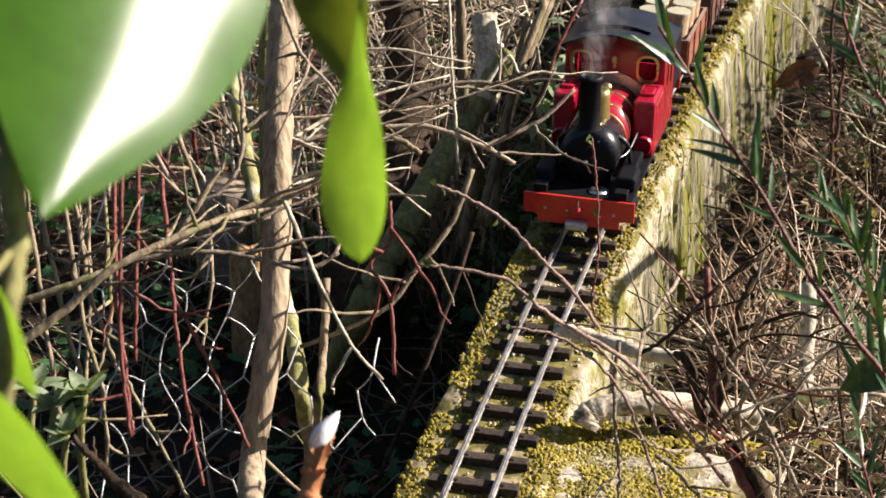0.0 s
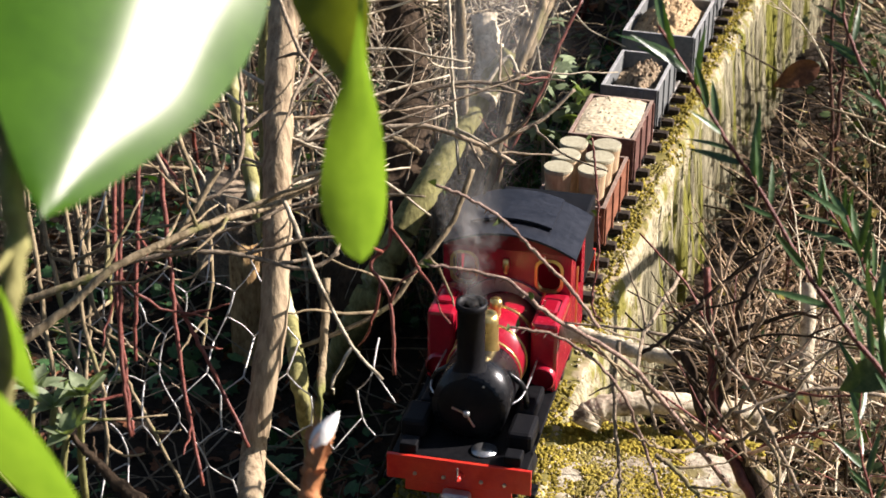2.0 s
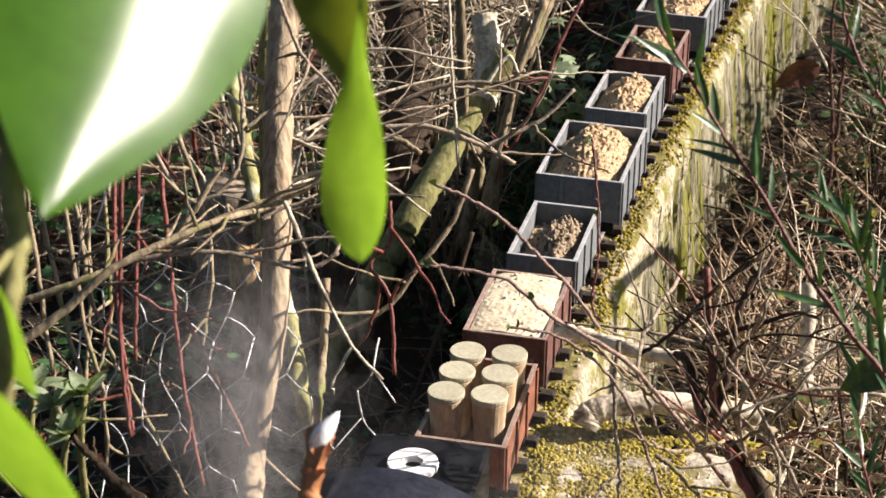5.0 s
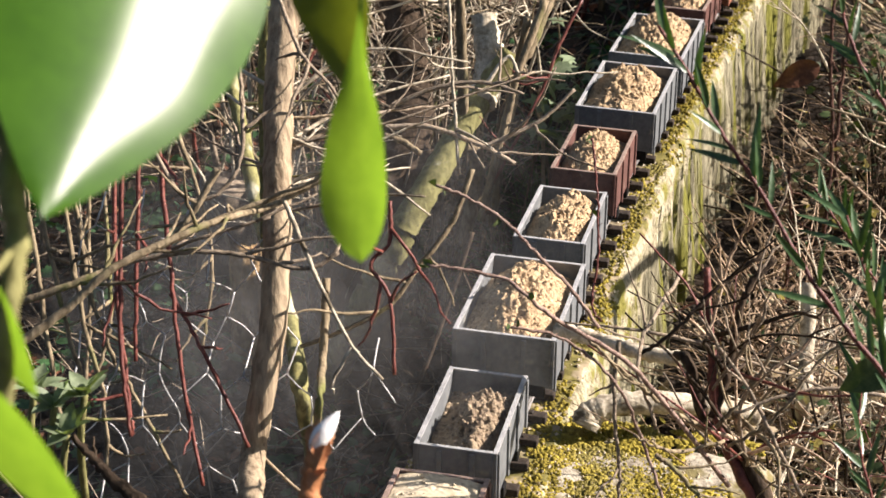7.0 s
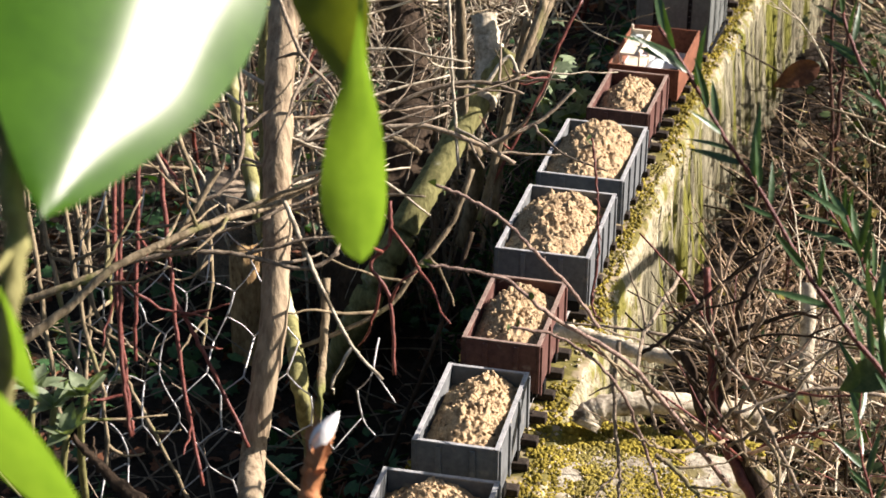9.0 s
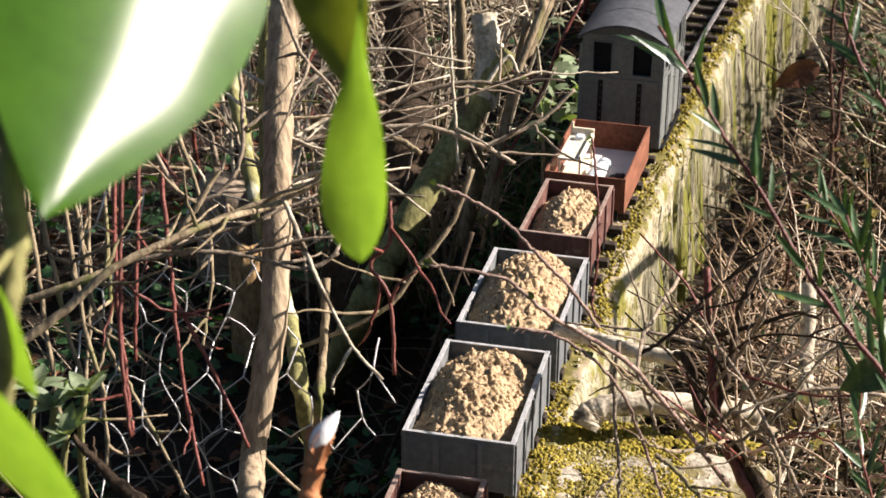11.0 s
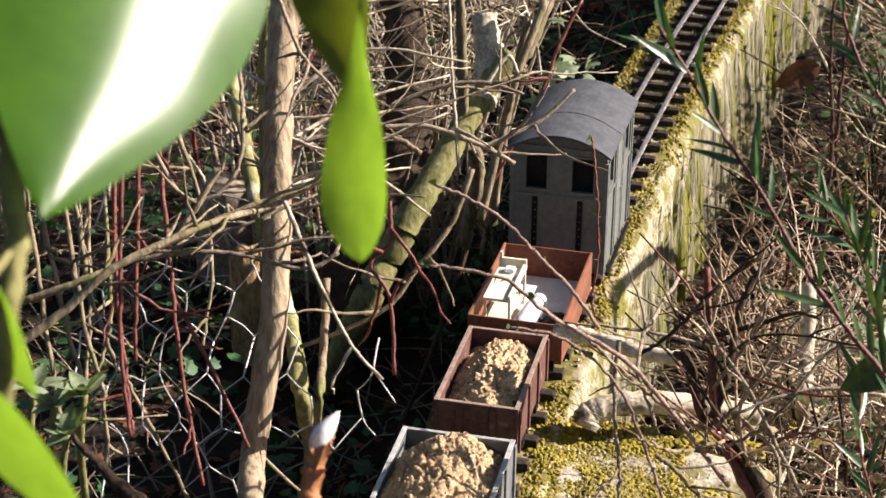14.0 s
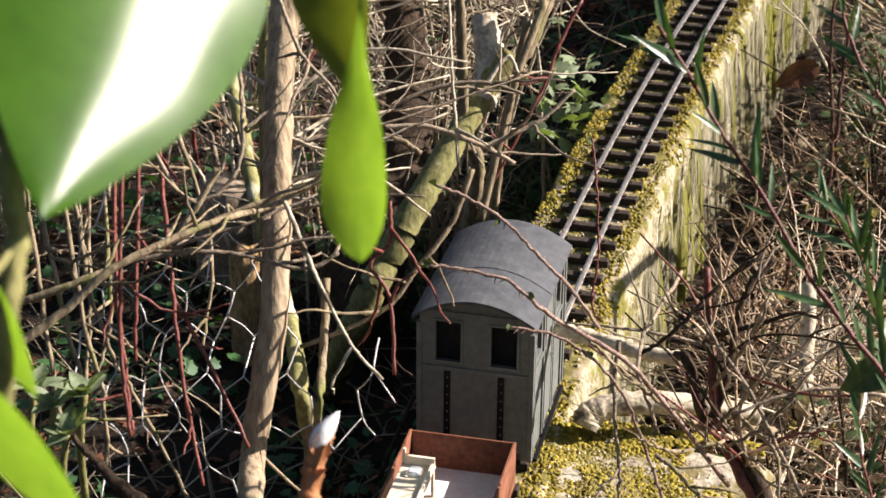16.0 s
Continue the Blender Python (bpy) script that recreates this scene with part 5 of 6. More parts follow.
stem("pale_log", [(0.065, 0.223, -0.007), (0.069, 0.229, 0.001), (0.084, 0.235, 0.007), (0.122, 0.245, 0.010), (0.167, 0.263, 0.000), (0.190, 0.272, -0.010)], 0.0114, 0.0063, "twig_pale", "crooked pale log lying behind the slab", "log", sides=14, n=40, wob=0.001, knots=0.1)


def red_shrub():
    sh = thing("pruned_shrub", "pruned bare shrub with red-brown and dark stems", "shrub")
    for i, (pts, r0, r1, m) in enumerate((
            ([(0.201, 0.043, 0.061), (0.173, 0.059, 0.106), (0.162, 0.079, 0.150), (0.154, 0.101, 0.197)], 0.0046, 0.0032, "twig_red"),
            ([(0.212, 0.043, 0.055), (0.187, 0.056, 0.093), (0.163, 0.069, 0.107), (0.147, 0.082, 0.139), (0.139, 0.099, 0.133)], 0.0068, 0.0039, "bark_dark"),
            ([(0.167, 0.061, 0.112), (0.174, 0.077, 0.141), (0.179, 0.099, 0.182), (0.195, 0.113, 0.202)], 0.0036, 0.0028, "bark_dark"),
            ([(0.169, 0.050, 0.111), (0.187, 0.055, 0.135), (0.201, 0.062, 0.165), (0.216, 0.074, 0.184)], 0.0021, 0.0014, "bark_tan"),
            ([(0.172, 0.040, 0.113), (0.142, 0.015, 0.144), (0.117, 0.000, 0.172), (0.094, 0.004, 0.190)], 0.0024, 0.0014, "bark_tan"),
            ([(0.120, 0.042, 0.162), (0.139, 0.052, 0.174), (0.163, 0.070, 0.199), (0.188, 0.085, 0.218)], 0.0020, 0.0017, "bark_dark"),
            ([(0.180, 0.030, 0.112), (0.206, 0.026, 0.138), (0.229, 0.047, 0.169), (0.244, 0.057, 0.181)], 0.0017, 0.0010, "bark_tan"),
            ([(0.177, 0.031, 0.115), (0.155, 0.005, 0.120), (0.139, -0.014, 0.133), (0.126, -0.014, 0.139)], 0.0017, 0.0010, "bark_tan"),
            ([(0.166, 0.060, 0.133), (0.193, 0.051, 0.193), (0.188, 0.062, 0.218), (0.199, 0.088, 0.264)], 0.0014, 0.0009, "twig_grey"),
            ([(0.159, 0.073, 0.161), (0.170, 0.101, 0.212), (0.184, 0.094, 0.237)], 0.0014, 0.0009, "straw"),
            ([(0.142, -0.042, 0.145), (0.152, -0.043, 0.139), (0.170, -0.047, 0.123)], 0.0023, 0.0019, "bark_tan"))):
        stem("branch", pts, r0 * (0.9 if i < 3 else 0.7), r1 * 0.75, m, "", seed=50 + i, parent=sh, wob=0.0008, twigs=3 if i > 1 else 0, twig_len=0.05, twig_r=0.0009)
    for i, pts in enumerate(([(0.110, 0.025, 0.180), (0.110, 0.010, 0.150), (0.118, -0.007, 0.113), (0.120, -0.018, 0.089)], [(0.135, 0.141, 0.172), (0.122, 0.025, 0.174), (0.137, 0.007, 0.132)], [(0.227, 0.010, 0.096), (0.191, 0.029, 0.150), (0.155, 0.042, 0.193)], [(0.270, 0.047, 0.151), (0.227, 0.039, 0.154), (0.182, 0.022, 0.141)])):
        stem("branch", pts, 0.0014, 0.0010, "twig_grey", "", seed=70 + i, parent=sh, wob=0.0008, twigs=2, twig_len=0.05, twig_r=0.0009)
    rng = random.Random(88)
    for i in range(24):
        hub = Vector((0.195, 0.048, 0.075)).lerp(Vector((0.158, 0.088, 0.175)), rng.random())
        d = Vector((rng.uniform(-1, 1), rng.uniform(-0.9, 0.7), rng.uniform(-0.25, 1.0))).normalized()
        ln = rng.uniform(0.05, 0.15)
        mid = hub + d * ln * 0.5 + Vector((rng.uniform(-1, 1), rng.uniform(-1, 1), rng.uniform(-1, 1))) * ln * 0.12
        tip = hub + d * ln + Vector((rng.uniform(-1, 1), rng.uniform(-1, 1), rng.uniform(-1, 0.6))) * ln * 0.2
        stem("branch", [hub, mid, tip], 0.0016 * rng.uniform(0.6, 1.2), 0.0006, rng.choice(("twig_grey", "bark_tan", "twig_red", "bark_dark", "straw")), "", seed=120 + i, sides=5, n=10, parent=sh, wob=0.0008, twigs=rng.choice((0, 1, 2, 2)), twig_len=0.04, twig_r=0.0007)


red_shrub()
# out of view: an arch added sunward so its curved shadow crosses the wall
stem("bent_cane", [(0.440, 0.500, -0.210), (0.446, 0.545, 0.140), (0.453, 0.583, 0.238), (0.455, 0.632, 0.251), (0.459, 0.704, 0.232), (0.464, 0.776, 0.209), (0.470, 0.860, 0.176), (0.480, 0.960, 0.050), (0.485, 1.000, -0.210)], 0.0060, 0.0050, "bark_tan", "unseen arching cane added to cast a curved shadow on the wall", "cane", sides=10, n=60, wob=0.0003)
stem("grey_post", [(0.217, 0.431, 0.029), (0.221, 0.407, -0.021), (0.223, 0.384, -0.067), (0.226, 0.716, -0.310)], 0.0065, 0.0060, "twig_pale", "short pale grey post among dry stalks", "post", sides=12, knots=0.0, wob=0.0004)

# ---- wire netting ----


def netting():
    """Hexagonal wire netting, sagging and rusted through in places."""
    o, ex, ez = Vector((-0.181, -0.034, 0.239)), (Vector((-0.022, -0.016, 0.249)) - Vector((-0.181, -0.034, 0.239))), (Vector((-0.173, -0.080, 0.099)) - Vector((-0.181, -0.034, 0.239)))
    rng = random.Random(6)
    ob = thing("wire_netting", "sagging hexagonal galvanised wire netting", "fence")
    nodes = {}

    def node(u, v):
        key = (round(u, 3), round(v, 3))
        if key not in nodes:
            p = o + ex * u + ez * v
            nodes[key] = p + Vector((rng.uniform(-1, 1), rng.uniform(-2.5, 2.5), rng.uniform(-1, 1))) * 0.0032 + Vector((0, 0.02 * noise.noise((u * 4, v * 4, 1)), 0))
        return nodes[key]
    cw, ch = 0.162, 0.20
    bm = bmesh.new()
    for r in range(-1, 6):
        for c in range(-1, 8):
            u, v = (c + 0.5 * (r % 2)) * cw, r * ch
            keep = noise.noise((u * 2.2, v * 2.2, 14)) > -0.50
            pts = [node(u, v), node(u, v + ch * 0.62), node(u + cw / 2, v + ch), node(u - cw / 2, v + ch)]
            if not keep or u > 0.98 or (u > 0.58 and (r < 2 or noise.noise((u * 6, v * 6, 3)) < 0.0)):
                continue
            for a, b, tw in ((0, 1, 1), (1, 2, 0), (1, 3, 0)):
                mid = (pts[a] + pts[b]) / 2 + Vector((rng.uniform(-1, 1), rng.uniform(-1, 1), rng.uniform(-1, 1))) * 0.0012
                tube([pts[a], mid, pts[b]], 0.00062 if tw else 0.00045, 0.00062 if tw else 0.00045, 5, 7, 0.0001 if tw else 0, bm=bm, rng=rng)
    part("netting", bm, M["wire"], ob, smooth=True)


netting()

# ---- leaves in the foreground ----


def big_leaf(name, base, tip, width, normal, material, label, curl=0.1, fold=0.18, wave=0.6, sharp=1.0, blunt=0.85, rib=True):
    """A blade from base to tip whose face looks along normal."""
    b, t = Vector(base), Vector(tip)
    y = (t - b).normalized()
    z = Vector(normal)
    x = y.cross(z).normalized()
    z = x.cross(y).normalized()
    m = Matrix((x, y, z)).transposed().to_4x4()
    m.translation = b
    bm = leaf((t - b).length, width, curl, fold, 28, wave=wave, sharp=sharp, blunt=blunt)
    ob = thing(name, label, "leaf", "large leaves close by", m=m)
    part("blade", bm, M[material], ob, smooth=True)
    ln = (t - b).length
    if rib:
        part("midrib", tube([(0, -0.02 * ln, 0.0), (0, ln * 0.35, -curl * ln * 0.1225 - 0.0016), (0, ln * 0.7, -curl * ln * 0.49 - 0.0016), (0, ln * 0.97, -curl * ln * 0.94 - 0.0008)], ln * 0.003, ln * 0.001, 6, 20), M["leaf_thin"], ob, smooth=True)
    return ob


TO_EYE = (Vector(EYE) - Vector(AIM)).normalized()
big_leaf("shrub_leaf", (0.0782, -0.5685, 0.6304), (0.0855, -0.6620, 0.5753), 0.0650, (0.584, -0.384, 0.578), "leaf_gloss", "large glossy green leaf shining in the sun", 0.06, -0.165, 0.12, sharp=0.9)
big_leaf("shrub_leaf", (0.054, -0.566, 0.619), (0.056, -0.613, 0.560), 0.0680, TO_EYE + Vector((-0.5, 0.0, -0.3)), "leaf_shade", "large leaf with half shade put into its green", 0.1, 0.1)
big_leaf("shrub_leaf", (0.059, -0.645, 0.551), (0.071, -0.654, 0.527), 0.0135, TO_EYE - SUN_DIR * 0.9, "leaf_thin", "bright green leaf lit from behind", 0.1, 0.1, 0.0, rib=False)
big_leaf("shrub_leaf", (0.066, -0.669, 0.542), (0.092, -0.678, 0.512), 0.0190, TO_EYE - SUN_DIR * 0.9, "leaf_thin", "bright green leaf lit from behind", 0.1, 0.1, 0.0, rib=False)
big_leaf("shrub_leaf", (0.092, -0.523, 0.596), (0.1075, -0.541, 0.551), 0.0200, TO_EYE + Vector((-0.35, 0.0, -0.1)), "leaf_olive_shade", "hanging leaf with its shade put into an olive green", 0.05, 0.25, 0.4, sharp=1.0)
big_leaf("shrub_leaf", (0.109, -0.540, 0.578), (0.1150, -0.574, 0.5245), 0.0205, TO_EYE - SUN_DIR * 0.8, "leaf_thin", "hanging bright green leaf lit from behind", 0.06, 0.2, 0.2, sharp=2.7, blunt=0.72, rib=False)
stem("leaf_stalk", [(0.062, -0.629, 0.580), (0.064, -0.637, 0.565), (0.066, -0.641, 0.556), (0.066, -0.648, 0.542), (0.063, -0.650, 0.517)], 0.0027, 0.0020, "bark_green", "green woody stalk of the shrub", "stalk", twigs=3, twig_len=0.02, sides=12, wob=0.0003, knots=0.2)


def spindle(p0, p1, r, rings=14, sides=14):
    """A pointed egg from p0 to p1."""
    bm = bmesh.new()
    a, b = Vector(p0), Vector(p1)
    d = (b - a).normalized()
    u = d.cross(Vector((0, 1, 0.2))).normalized()
    w = d.cross(u)
    last = None
    for i in range(rings + 1):
        t = i / rings
        q = r * max(0.04, math.sin(math.pi * t ** 0.8) ** 0.8)
        ring = [bm.verts.new(a.lerp(b, t) + (u * math.cos(k) + w * math.sin(k)) * q) for k in (2 * math.pi * j / sides for j in range(sides))]
        if last:
            for j in range(sides):
                bm.faces.new((last[j], last[(j + 1) % sides], ring[(j + 1) % sides], ring[j]))
        last = ring
    bm.faces.new(last)
    return bm


def flower_bud():
    b = thing("flower_bud", "white-tipped bud on a brown scaly shoot", "bud")
    part("shoot", tube([(0.061, -0.444, 0.360), (0.061, -0.439, 0.369), (0.062, -0.434, 0.378), (0.063, -0.431, 0.384)], 0.0033, 0.0042, 10, 20, 0.0004, 0.2), M["bud_brown"], b, smooth=True)
    part("bud_tip", spindle((0.061, -0.439, 0.381), (0.069, -0.431, 0.393), 0.0033), M["bud_white"], b, "white bud tip", True)
    for p, a in (((0.060, -0.438, 0.382), 20), ((0.065, -0.439, 0.378), -20), ((0.063, -0.443, 0.376), 10), ((0.062, -0.446, 0.370), 30)):
        m = Matrix.Translation(p) @ look((0, 0, 0), (0.1 + a / 60, 0.3, 1)).to_3x3().to_4x4() @ pose(0, 0, 0, -90)
        part("bud_scale", leaf(0.010, 0.0070, 0.15, 0.5, 6, m=m), M["bud_brown"], b, smooth=True)


flower_bud()

# ---- leafy sprigs on the sunny side ----


def sprig(pts, r, seed, size, every, label, material="leaf_sprig", spread=0.7):
    """A shoot with narrow pointed leaves."""
    rng = random.Random(seed)
    ob = thing("leafy_sprig", label, "shrub", "leafy sprigs")
    part("shoot", tube(pts, r, r * 0.6, 6, 30, 0.0003, 0.15, rng=rng), M["twig_red"], ob, smooth=True)
    c = spline(pts, 80)
    i = 2
    while i < 78:
        d = (c[i + 1] - c[i - 1]).normalized()
        side = d.cross(Vector((rng.uniform(-1, 1), rng.uniform(-1, 1), rng.uniform(-1, 1)))).normalized()
        y = (d * 0.95 + side * spread).normalized()
        z = (TO_EYE + Vector((rng.uniform(-1, 1), rng.uniform(-1, 1), rng.uniform(-0.5, 1.2)))).normalized()
        x = y.cross(z).normalized()
        m = Matrix((x, y, x.cross(y))).transposed().to_4x4()
        m.translation = c[i]
        ln = size * rng.uniform(0.65, 1.2)
        part("leaf", leaf(ln, ln * 0.12, 0.12, 0.3, 7, m=m, sharp=0.9), M[material], ob, smooth=True)
        i += rng.choice(every)


sprig([(0.259, -0.219, 0.309), (0.237, -0.213, 0.330), (0.216, -0.206, 0.354), (0.192, -0.195, 0.386), (0.175, -0.189, 0.406), (0.156, -0.180, 0.432), (0.142, -0.174, 0.449)], 0.0012, 1, 0.0285, (2, 3, 4), "narrow-leaved green sprig with a reddish shoot")
sprig([(0.266, -0.182, 0.265), (0.254, -0.166, 0.302), (0.243, -0.154, 0.331), (0.232, -0.145, 0.354)], 0.0010, 2, 0.0272, (3, 4, 5), "narrow-leaved green sprig with a reddish shoot")
sprig([(0.250, -0.073, 0.376), (0.231, -0.065, 0.401), (0.220, -0.056, 0.423), (0.215, -0.049, 0.438)], 0.0011, 3, 0.0223, (4, 5, 6), "narrow-leaved green sprig with a reddish shoot")
sprig([(0.265, -0.068, 0.265), (0.235, -0.056, 0.301), (0.215, -0.049, 0.325)], 0.0008, 4, 0.0251, (4, 6), "narrow-leaved green sprig with a reddish shoot")
sprig([(0.264, -0.114, 0.175), (0.252, -0.100, 0.206), (0.250, -0.082, 0.243)], 0.0008, 5, 0.0251, (4, 6), "narrow-leaved green sprig with a reddish shoot")
big_leaf("dead_leaf", (0.211, 0.027, 0.364), (0.188, 0.017, 0.354), 0.0136, TO_EYE + Vector((0.2, 0, 0.2)), "dead_leaf", "single curled dry brown leaf", 0.2, 0.5)
big_leaf("evergreen_leaf", (0.264, -0.124, 0.268), (0.239, -0.136, 0.256), 0.0167, TO_EYE + Vector((0.4, 0, 0.5)), "leaf_dark", "broad grey-green evergreen leaf", 0.2, 0.2)

# young shoots with pale leaves at the foot of the thicket
for i, (x0, y0, z0) in enumerate(((-0.143, -0.181, 0.225), (-0.158, -0.187, 0.219), (-0.177, -0.170, 0.217), (-0.150, -0.192, 0.206))):
    rng = random.Random(90 + i)
    ob = thing("leaf_rosette", "grey-green young shoot with soft leaves", "plant", "young shoots")
    part("shoot", tube([(x0, y0, z0), (x0 - 0.005, y0, z0 - 0.03), (x0 - 0.01, y0 + 0.01, z0 - 0.08)], 0.0018, 0.0022, 6, 8), M["bark_green"], ob, smooth=True)
    for k in range(7):
        m = Matrix.Translation((x0, y0, z0)) @ pose(0, 0, 0, rng.uniform(10, 70), 0, k * 51 + rng.uniform(-20, 20))
        part("leaf", leaf(0.018 * rng.uniform(0.7, 1.2), 0.009, 0.2, 0.3, 6, m=m), M["leaf_pale"], ob, smooth=True)

# ---- bare shrubs that fill the thicket ----


def bare_shrub(x, y, seed, stems, height, label, mats, spread=0.35, r=0.0032):
    rng = random.Random(seed)
    z0 = ground_height(x, y) - 0.01
    ob = thing("bare_shrub", label, "shrub", "bare shrubs")
    for i in range(stems):
        p0 = Vector((x + rng.uniform(-0.06, 0.06), y + rng.uniform(-0.06, 0.06), z0))
        lean = Vector((rng.uniform(-1, 1), rng.uniform(-1, 1), 0)) * spread
        h = height * rng.uniform(0.55, 1.15)
        p1 = p0 + Vector((0, 0, h * 0.4)) + lean * 0.3 * h
        p2 = p0 + Vector((0, 0, h * 0.75)) + lean * 0.8 * h
        p3 = p0 + Vector((0, 0, h)) + lean * 1.5 * h + Vector((rng.uniform(-1, 1), rng.uniform(-1, 1), rng.uniform(-0.5, 0.5))) * 0.06
        q = r * rng.uniform(0.5, 1.5)
        m = M[rng.choice(mats)]
        bm = tube([p0, p1, p2, p3], q, q * 0.45, 6, 16, 0.0015, 0.15, rng=rng)
        c = spline([p0, p1, p2, p3], 40)
        for _ in range(rng.randint(4, 9)):
            k = rng.randrange(8, 39)
            d = (Vector((rng.uniform(-1, 1), rng.uniform(-1, 1), rng.uniform(-0.5, 0.9)))).normalized()
            ln = rng.uniform(0.04, 0.16)
            e = c[k] + d * ln
            mid = c[k] + d * ln * 0.5 + Vector((rng.uniform(-1, 1), rng.uniform(-1, 1), rng.uniform(-1, 1))) * ln * 0.14
            tube([c[k], mid, e], q * 0.42, q * 0.2, 4, 8, 0.0008, 0.15, bm=bm, rng=rng)
            if rng.random() < 0.6:
                d2 = (d + Vector((rng.uniform(-1, 1), rng.uniform(-1, 1), rng.uniform(-1, 1)))).normalized()
                tube([mid, mid + d2 * ln * 0.5], q * 0.28, q * 0.15, 4, 5, 0.0008, bm=bm, rng=rng)
        part("stem", bm, m, ob, smooth=True)


TW = ("twig_grey", "bark_tan", "twig_grey", "twig_pale", "bark_dark", "bark_dark", "twig_grey", "twig_red")
rng_s = random.Random(77)
for i in range(56):
    y = rng_s.uniform(0.85, 2.4)
    x = -rng_s.uniform(0.22, 0.35 + 0.42 * (y + 0.4))
    bare_shrub(x, y, 200 + i, rng_s.randint(4, 7), rng_s.uniform(0.35, 0.75), "bare twiggy shrub with grey and tan stems", TW)
for i in range(16):
    y = rng_s.uniform(0.72, 1.15)
    x = CURVE * y * y / 2 - rng_s.uniform(0.17, 0.50)
    bare_shrub(x, y, 400 + i, rng_s.randint(3, 5), rng_s.uniform(0.40, 0.62), "bare shrub with thin pale sunlit stems", ("twig_pale", "twig_grey", "twig_pale", "bark_tan"), 0.30, 0.0020)
for i in range(24):
    y = rng_s.uniform(0.1, 2.3)
    x = rng_s.uniform(0.27, 0.75) + 0.04 * y
    bare_shrub(x, y, 300 + i, rng_s.randint(4, 7), rng_s.uniform(0.14, 0.27), "dry brown bramble and stalks", ("straw", "twig_grey", "bark_tan", "twig_red", "twig_pale"), 0.7, 0.0022)

# ---- ground cover, too many to count ----


def scatter(name, label, category, material, count, place, make, seed):
    rng = random.Random(seed)
    vs, fs = [], []
    for _ in range(count):
        p = place(rng)
        if p is not None:
            v, f = make(rng, p)
            b = len(vs)
            vs += v
            fs += [tuple(b + i for i in q) for q in f]
    tagged(new(name, mesh_ob(name, vs, fs, M[material])), label, category, kind="stuff")


def ivy_leaf(rng, p, size=(0.010, 0.024)):
    """A five-pointed leaf, tilted at random."""
    r = rng.uniform(*size) / 2
    m = Matrix.Translation(p) @ Euler((rng.gauss(0.3, 0.5), rng.gauss(0, 0.5), rng.uniform(0, 6.3))).to_matrix().to_4x4()
    out = [(0, -0.9), (0.5, -0.75), (0.95, -0.3), (0.55, 0.05), (0.8, 0.6), (0.32, 0.5), (0, 1.25), (-0.32, 0.5), (-0.8, 0.6), (-0.55, 0.05), (-0.95, -0.3), (-0.5, -0.75)]
    v = [m @ Vector((0, 0, 0))] + [m @ Vector((a * r, b * r, -0.25 * r * (a * a + b * b) + 0.1 * r * abs(a))) for a, b in out]
    return v, [(0, i + 1, (i + 1) % 12 + 1) for i in range(12)]


def blade(rng, p, ln=(0.03, 0.10), w=0.0013, up=0.6):
    """A bent narrow blade or stalk with three sides."""
    a = rng.uniform(0, 6.3)
    d = Vector((math.cos(a), math.sin(a), rng.uniform(0.05, up) * 2)).normalized()
    n = d.cross(Vector((0, 0, 1))).normalized()
    k = d.cross(n)
    q = rng.uniform(*ln)
    bend = Vector((rng.uniform(-1, 1), rng.uniform(-1, 1), rng.uniform(-1.2, 0.4))) * q * 0.55
    v = []
    for t in (0, 0.33, 0.66, 1.0):
        c = p + d * q * t + bend * t * t
        r = w * (1 - 0.6 * t) * 0.6
        v += [c + n * r, c - n * r * 0.5 + k * r, c - n * r * 0.5 - k * r]
    f = []
    for j in range(3):
        for i in range(3):
            f.append((j * 3 + i, j * 3 + (i + 1) % 3, j * 3 + 3 + (i + 1) % 3, j * 3 + 3 + i))
    return v, f


def left_spot(rng):
    y = rng.uniform(-0.2, 2.6)
    x = CURVE * y * y / 2 - 0.075 - rng.random() ** 1.2 * (0.45 + 0.45 * max(0, y + 0.4))
    if noise.noise((x * 5, y * 5, 21)) < -0.12:
        return None
    return Vector((x, y, ground_height(x, y) + rng.uniform(0.002, 0.05)))


def left_any(rng):
    y = rng.uniform(-0.2, 2.6)
    x = CURVE * y * y / 2 - 0.08 - rng.random() * (0.45 + 0.45 * max(0, y + 0.4))
    return Vector((x, y, ground_height(x, y) + rng.uniform(0.0, 0.012)))


def hollow(x, y):
    """Bare dark gaps between the tangles on the sunny side."""
    return y > 0.6 and noise.noise((x * 8, y * 4, 51)) + 0.4 * noise.noise((x * 22, y * 14, 7)) < -0.12 + 0.34 * min(1.0, (y - 0.6) / 0.8)


def right_spot(rng):
    y = rng.uniform(-0.1, 2.4)
    x = CURVE * y * y / 2 + 0.085 + (0.02 if y > 0.22 else 0.10) + 0.57 * rng.random() ** 0.9
    if hollow(x, y) or (0.45 < y < 1.3 and x - CURVE * y * y / 2 < 0.118):
        return None
    far = min(1, (x - CURVE * y * y / 2 - 0.09) / 0.12)
    return Vector((x, y, ground_height(x, y) + rng.random() ** 2 * (0.02 + 0.12 * far)))


def right_low(rng):
    y = rng.uniform(-0.1, 2.4)
    x = CURVE * y * y / 2 + rng.uniform(0.075 if y > 0.22 else 0.175, 0.75)
    if hollow(x, y):
        return None
    return Vector((x, y, ground_height(x, y) + rng.random() * 0.03))


def near_spot(rng):
    y = rng.uniform(-0.12, 0.55)
    x = 0.19 + 0.26 * rng.random() ** 0.8
    return Vector((x, y, ground_height(x, y) + rng.random() ** 1.5 * 0.17))


